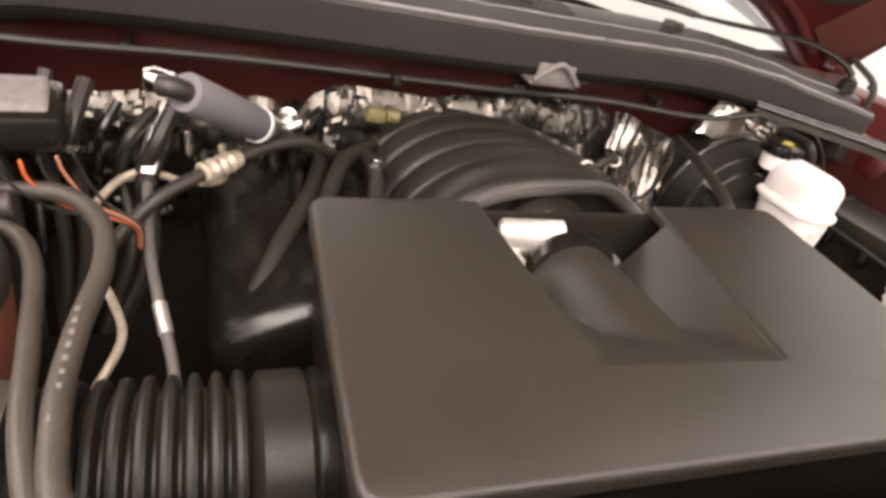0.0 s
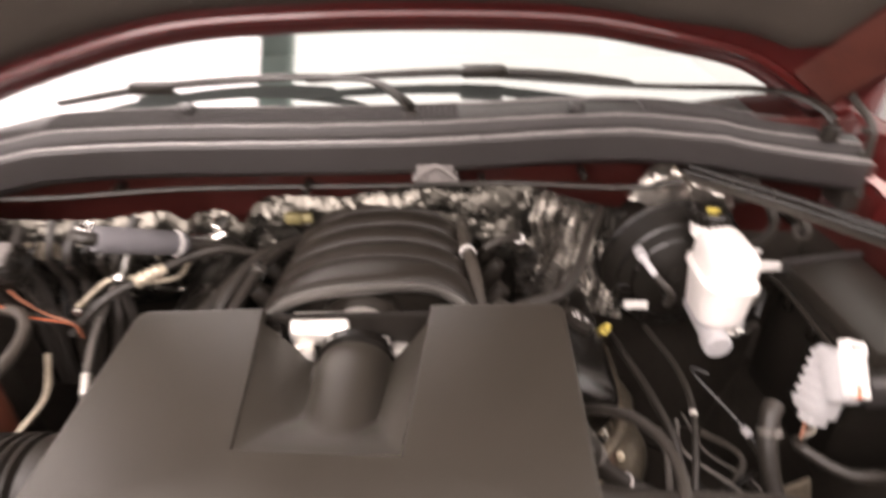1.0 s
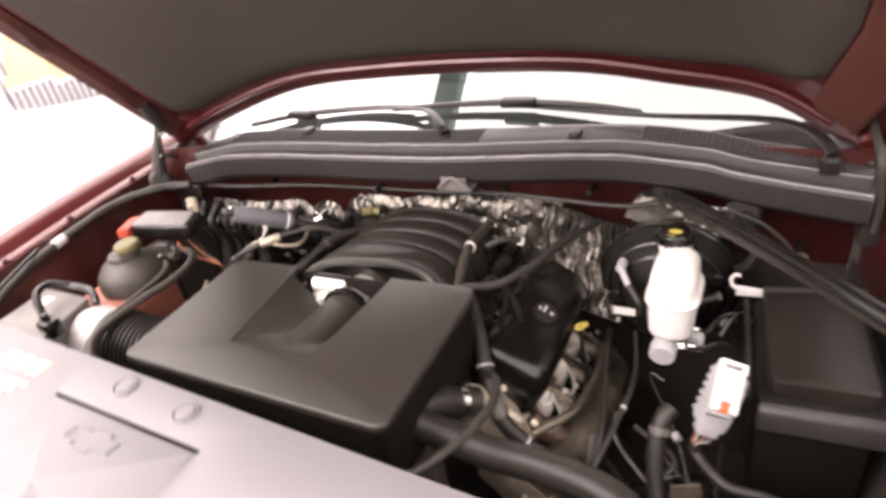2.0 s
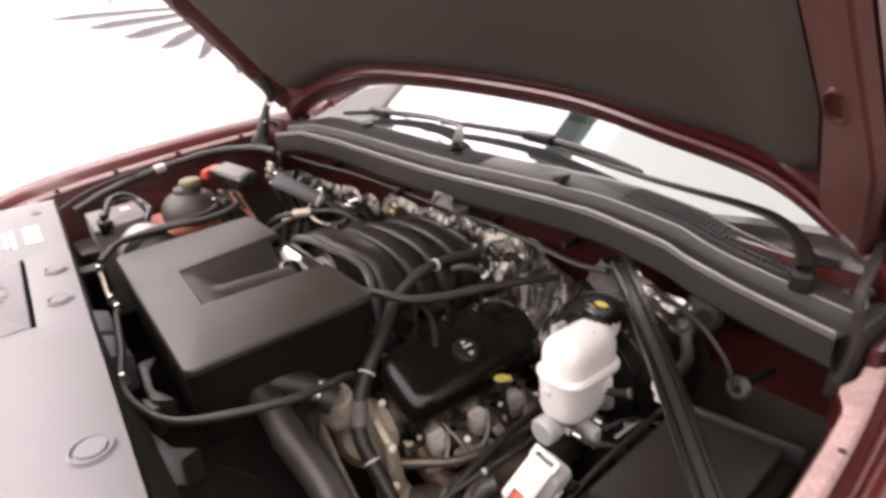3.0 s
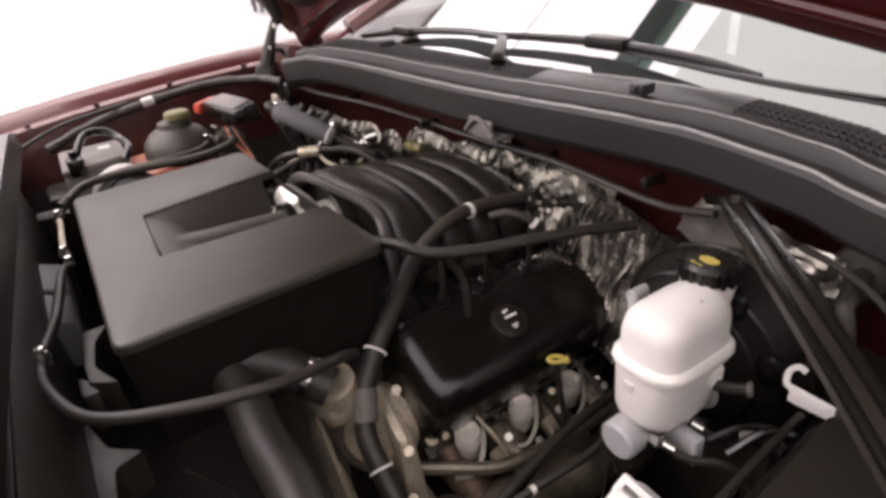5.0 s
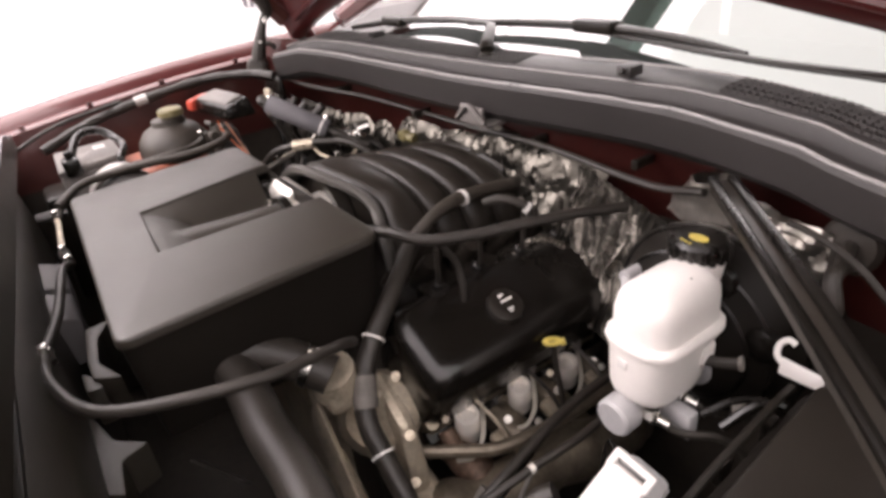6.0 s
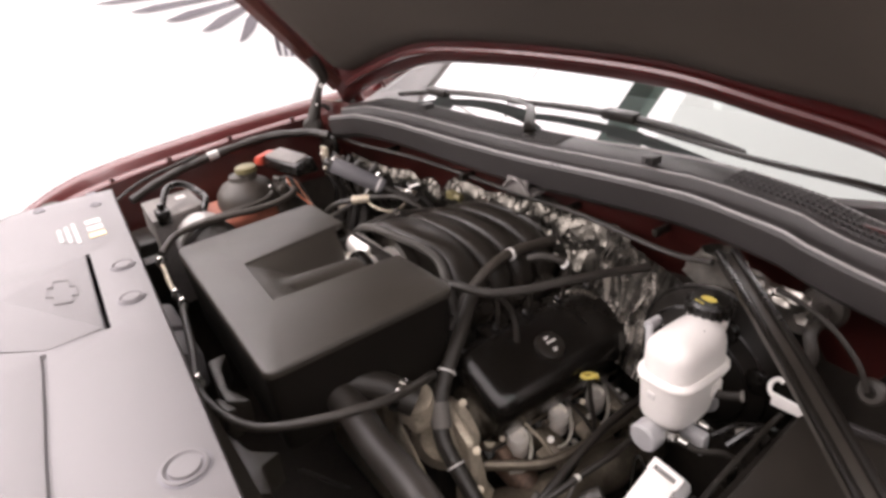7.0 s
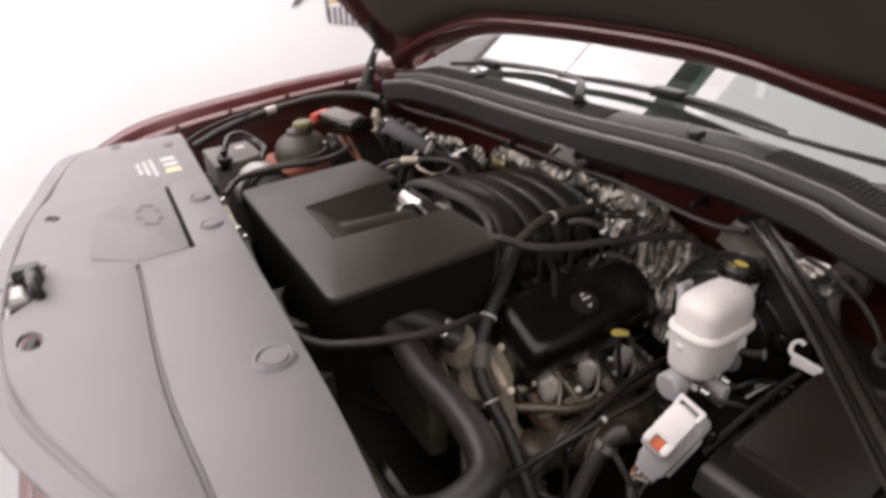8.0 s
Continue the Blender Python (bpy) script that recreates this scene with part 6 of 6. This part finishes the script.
    part("lid", hexa([(-0.605, 0.596, 1.147), (-0.455, 0.616, 1.153), (-0.46, 0.657, 1.163), (-0.605, 0.644, 1.157)], [(-0.602, 0.599, 1.153), (-0.458, 0.619, 1.159), (-0.463, 0.654, 1.168), (-0.602, 0.641, 1.162)], 0.003), "dusty", rb, "dusty black lid")
    part("terminal_cover", hexa([(-0.642, 0.577, 1.122), (-0.612, 0.583, 1.122), (-0.612, 0.625, 1.126), (-0.642, 0.620, 1.124)], [(-0.640, 0.579, 1.142), (-0.606, 0.586, 1.149), (-0.606, 0.63, 1.158), (-0.640, 0.622, 1.152)], 0.005), "redcap", rb, "red terminal cover")
    for i, c in enumerate(("rubber", "orange", "rubber", "wirepink", "rubber")):
        x = -0.490 + 0.0105 * i
        part("wire", tube([(x + 0.006, 0.592 + 0.005 * i, 1.124), (x + 0.010, 0.594 + 0.006 * i, 1.106), (x + 0.034 - 0.003 * i, 0.608 + 0.004 * i, 1.078), (-0.408 + 0.002 * i, 0.624, 1.056), (-0.402 + 0.001 * i, 0.628, 1.030)], 0.0013, 8, 8), c, rb, "" if c == "rubber" else "orange sleeved wire")
    part("support", box(-0.62, -0.53, 0.605, 0.65, 0.80, 1.085, 0.01), "bay", rb)
    nudge(rb, 0.007, -0.045, -0.008)
    bt = thing("battery", (-0.60, 0.34, 0.9), "black battery with looped cable", "battery")
    low = [(-0.675, 0.255), (-0.515, 0.25), (-0.545, 0.372), (-0.685, 0.372)]
    part("case", hexa([(x, y, 0.86) for x, y in low], [(x, y, 1.072) for x, y in low], 0.008), "dusty", bt)
    part("lid", hexa([(x, y, 1.072) for x, y in low], [(x * 0.995, y, 1.085) for x, y in low], 0.004), "dusty", bt, "dusty grey battery top")
    part("label", box(-0.645, -0.618, 0.328, 0.350, 1.085, 1.0862, 0), "sticker", bt, "worn pale label")
    part("cable_loop", tube([(-0.52, 0.275, 1.07), (-0.545, 0.285, 1.105), (-0.585, 0.31, 1.128), (-0.60, 0.345, 1.125), (-0.575, 0.37, 1.108), (-0.53, 0.375, 1.10), (-0.50, 0.36, 1.085)], 0.0075, 10, 8), "gloss", bt, "black battery cable")
    part("terminal", joined(box(-0.54, -0.505, 0.262, 0.292, 1.07, 1.105, 0.006), rod((-0.522, 0.277, 1.10), (-0.522, 0.277, 1.118), 0.008, 6)), "gloss", bt)
    fb = thing("fender_harness", (-0.72, 0.5, 1.13), "taped black wiring harness along the fender", "harness")
    part("harness", tube([(-0.60, 0.735, 1.15), (-0.66, 0.70, 1.155), (-0.715, 0.60, 1.155), (-0.722, 0.45, 1.138), (-0.715, 0.33, 1.115), (-0.69, 0.24, 1.09)], 0.010, 10, 10, radius=lambda u: 1 + 0.08 * math.sin(60 * u)), "rubber", fb)
    # pale band imitates a glint on the harness
    part("glint_wrap", lathe([(0.0105, -0.013), (0.0114, -0.013), (0.0114, 0.013), (0.0105, 0.013)], along((-0.722, 0.46, 1.140), (-0.722, 0.52, 1.148)), 14), "sticker", fb, "pale wrap painted for the glint on the harness")
    part("rod", tube([(-0.735, 0.42, 1.145), (-0.66, 0.28, 1.14), (-0.60, 0.19, 1.12)], 0.004, 8, 4), "dark", fb)
    ac = thing("insulated_line", (-0.35, 0.69, 1.06), "blue-grey foam sleeve on the air conditioning line", "pipe")
    a, b = Vector((-0.386, 0.650, 1.139)), Vector((-0.312, 0.731, 1.080))
    part("sleeve", lathe([(0.010, 0), (0.0165, 0.0), (0.0180, 0.003), (0.0180, (b - a).length - 0.003), (0.0165, (b - a).length), (0.010, (b - a).length)], along(a, b), 26), "blue", ac, "blue-grey foam sleeve")
    w = (b - a).normalized()
    part("line", tube([a - 0.022 * w + Vector((-0.006, 0.012, -0.006)), a - 0.010 * w, a + 0.03 * w, b, b + 0.03 * w, b + 0.06 * w + Vector((0.01, 0.02, -0.01))], 0.0095, 12, 6), "rubber", ac)
    part("fitting", joined(box(-0.420, -0.400, 0.665, 0.685, 1.128, 1.148, 0.005), rod((-0.412, 0.672, 1.14), (-0.392, 0.657, 1.140), 0.011)), "steel", ac, "cast line fitting")
    part("end_clip", lathe([(0.0180, -0.002), (0.0192, -0.002), (0.0192, 0.002), (0.0180, 0.002)], along(b - 0.012 * w, b), 26), "label", ac)
    nudge(ac, 0.026, -0.022, 0.012)
    al = thing("aluminium_lines", (-0.34, 0.72, 0.98), "bright aluminium refrigerant pipes and fittings", "pipe")
    part("pipe", tube([(-0.445, 0.66, 1.01), (-0.42, 0.70, 1.025), (-0.395, 0.712, 1.03), (-0.36, 0.715, 1.02), (-0.325, 0.735, 1.012), (-0.318, 0.765, 1.015), (-0.322, 0.79, 1.03)], 0.0045, 10, 8), "oldalu", al)
    part("valve", joined(rod((-0.395, 0.70, 1.03), (-0.385, 0.735, 1.07), 0.012), rod((-0.385, 0.735, 1.07), (-0.38, 0.755, 1.09), 0.008), rod((-0.36, 0.76, 1.03), (-0.36, 0.76, 1.06), 0.007)), "steel", al)
    part("manifold_block", joined(box(-0.30, -0.255, 0.735, 0.755, 1.055, 1.085, 0.006), rod((-0.29, 0.74, 1.06), (-0.24, 0.76, 1.08), 0.010), rod((-0.255, 0.755, 1.085), (-0.245, 0.78, 1.09), 0.013)), "steel", al)
    part("corrugated_sleeve", lathe([(0.009, 0), (0.0115, 0.002)] + [(0.0115 - 0.0016 * (i % 2), 0.004 + 0.005 * i) for i in range(8)] + [(0.009, 0.046)], along((-0.345, 0.655, 1.06), (-0.29, 0.70, 1.07)), 20), "oldalu", al)
    part("hose", tube([(-0.42, 0.60, 1.01), (-0.385, 0.625, 1.045), (-0.345, 0.655, 1.06), (-0.29, 0.70, 1.07), (-0.24, 0.73, 1.07), (-0.19, 0.76, 1.04)], 0.0070, 12, 8), "rubber", al)
    ln = thing("braided_line", (-0.38, 0.6, 0.95), "narrow grey hose with bright crimp rings", "hose")
    line = [(-0.395, 0.708, 1.028), (-0.393, 0.67, 1.03), (-0.388, 0.60, 1.015), (-0.377, 0.54, 0.995), (-0.366, 0.495, 0.975), (-0.36, 0.46, 0.95)]
    part("hose", tube(line, 0.0050, 12, 8), "sleeve", ln, "grey braided hose")
    part("crimp", lathe([(0.0050, 0), (0.0062, 0.001), (0.0062, 0.03), (0.0050, 0.031)], along(line[3], line[4]), 16), "alu", ln, "bright crimp sleeve")
    part("crimp", lathe([(0.0050, 0), (0.0082, 0.001), (0.0082, 0.025), (0.0050, 0.026)], along(line[0], line[1]), 16), "rubber", ln)
    part("return_line", tube([(-0.425, 0.55, 1.02), (-0.41, 0.52, 1.015), (-0.40, 0.485, 1.005), (-0.415, 0.445, 0.99)], 0.0036, 10, 8), "oldalu", ln, "bent metal line")
    hv = thing("evaporator_hoses", (-0.2, 0.78, 1.0), "bundle of black hoses at the rear of the engine", "hose")
    for i, pts in enumerate((
        [(-0.24, 0.60, 0.99), (-0.22, 0.66, 1.03), (-0.19, 0.73, 1.05), (-0.14, 0.80, 1.04)],
        [(-0.30, 0.56, 0.97), (-0.27, 0.62, 1.00), (-0.23, 0.70, 1.02), (-0.20, 0.80, 1.02)],
        [(-0.20, 0.54, 1.03), (-0.185, 0.60, 1.06), (-0.17, 0.67, 1.07), (-0.16, 0.75, 1.05)],
        [(-0.31, 0.74, 1.07), (-0.27, 0.775, 1.06), (-0.24, 0.80, 1.03), (-0.235, 0.80, 0.98)])):
        part("hose", tube(pts, (0.010, 0.011, 0.008, 0.007)[i], 12, 8), "rubber", hv)
    clamp((-0.17, 0.67, 1.07), (0.2, 1, 0), 0.0085, hv)
    part("yellow_connector", joined(box(-0.157, -0.130, 0.788, 0.806, 1.076, 1.094, 0.005), rod((-0.130, 0.797, 1.085), (-0.113, 0.80, 1.084), 0.009)), "lime", hv, "dull yellow connector")
    wf = thing("rear_harness", (-0.45, 0.76, 1.0), "tangled black wiring and brackets in the rear corner", "harness")
    for i in range(9):
        part("wire", tube([(-0.60 + 0.03 * i, 0.72 + 0.01 * (i % 3), 1.12 - 0.01 * (i % 4)), (-0.585 + 0.025 * i, 0.70, 1.07), (-0.56 + 0.02 * i, 0.71 + 0.012 * (i % 2), 1.02), (-0.55 + 0.02 * i, 0.69, 0.95), (-0.52 + 0.012 * i, 0.66, 0.86)], 0.0045 + 0.002 * (i % 3), 8, 6), ("gloss", "rubber", "rubber")[i % 3], wf)
    part("bracket", joined(box(-0.595, -0.565, 0.70, 0.712, 1.05, 1.13, 0.004), box(-0.55, -0.50, 0.74, 0.752, 1.04, 1.07, 0.004)), "oldalu", wf)
    part("bracket_plate", box(-0.66, -0.57, 0.73, 0.745, 1.06, 1.15, 0.006), "gloss", wf)
    for p in ((-0.585, 0.698, 1.11), (-0.585, 0.698, 1.07), (-0.46, 0.70, 1.06), (-0.43, 0.64, 1.02)):
        screw("bolt", p, 0.007, wf, "steel", (0.2, -1, 0.3))


def corner_wiring():
    """Small lines and clips in the deep corner between engine and fuse box."""
    rng = random.Random(4)
    w = thing("corner_wiring", (0.52, 0.5, 0.75), "tangled dark wires and small clips below the brake cylinder", "wiring")
    for i in range(13):
        x, y, z = 0.42 + 0.19 * rng.random(), 0.34 + 0.08 * rng.random(), 0.70 + 0.12 * rng.random()
        pts = [(x, y, z)]
        for k in range(4):
            x += rng.uniform(-0.07, 0.07)
            y += rng.uniform(-0.01, 0.10)
            z += rng.uniform(-0.02, 0.045)
            pts.append((min(max(x, 0.415), 0.605), y, min(z, 0.90)))
        part("wire", tube(pts, rng.choice((0.0022, 0.003, 0.005)), 8, 6), rng.choice(("rubber", "rubber", "gloss", "greyhose", "sleeve")), w)
        if i % 3 == 0:
            p = Vector(pts[2])
            part("wire_clip", rod(p, p + (Vector(pts[3]) - p).normalized() * 0.014, 0.0068, 10), rng.choice(("lead", "dullalu", "grey_plug")), w, "pale wire clip")
    part("bracket", hexa([(0.54, 0.43, 0.80), (0.60, 0.44, 0.80), (0.60, 0.446, 0.80), (0.54, 0.436, 0.80)], [(0.545, 0.45, 0.87), (0.585, 0.46, 0.88), (0.585, 0.466, 0.88), (0.545, 0.456, 0.87)], 0.002), "iron", w, "brown steel bracket")


brake()
fuse_box()
corner_wiring()
passenger()
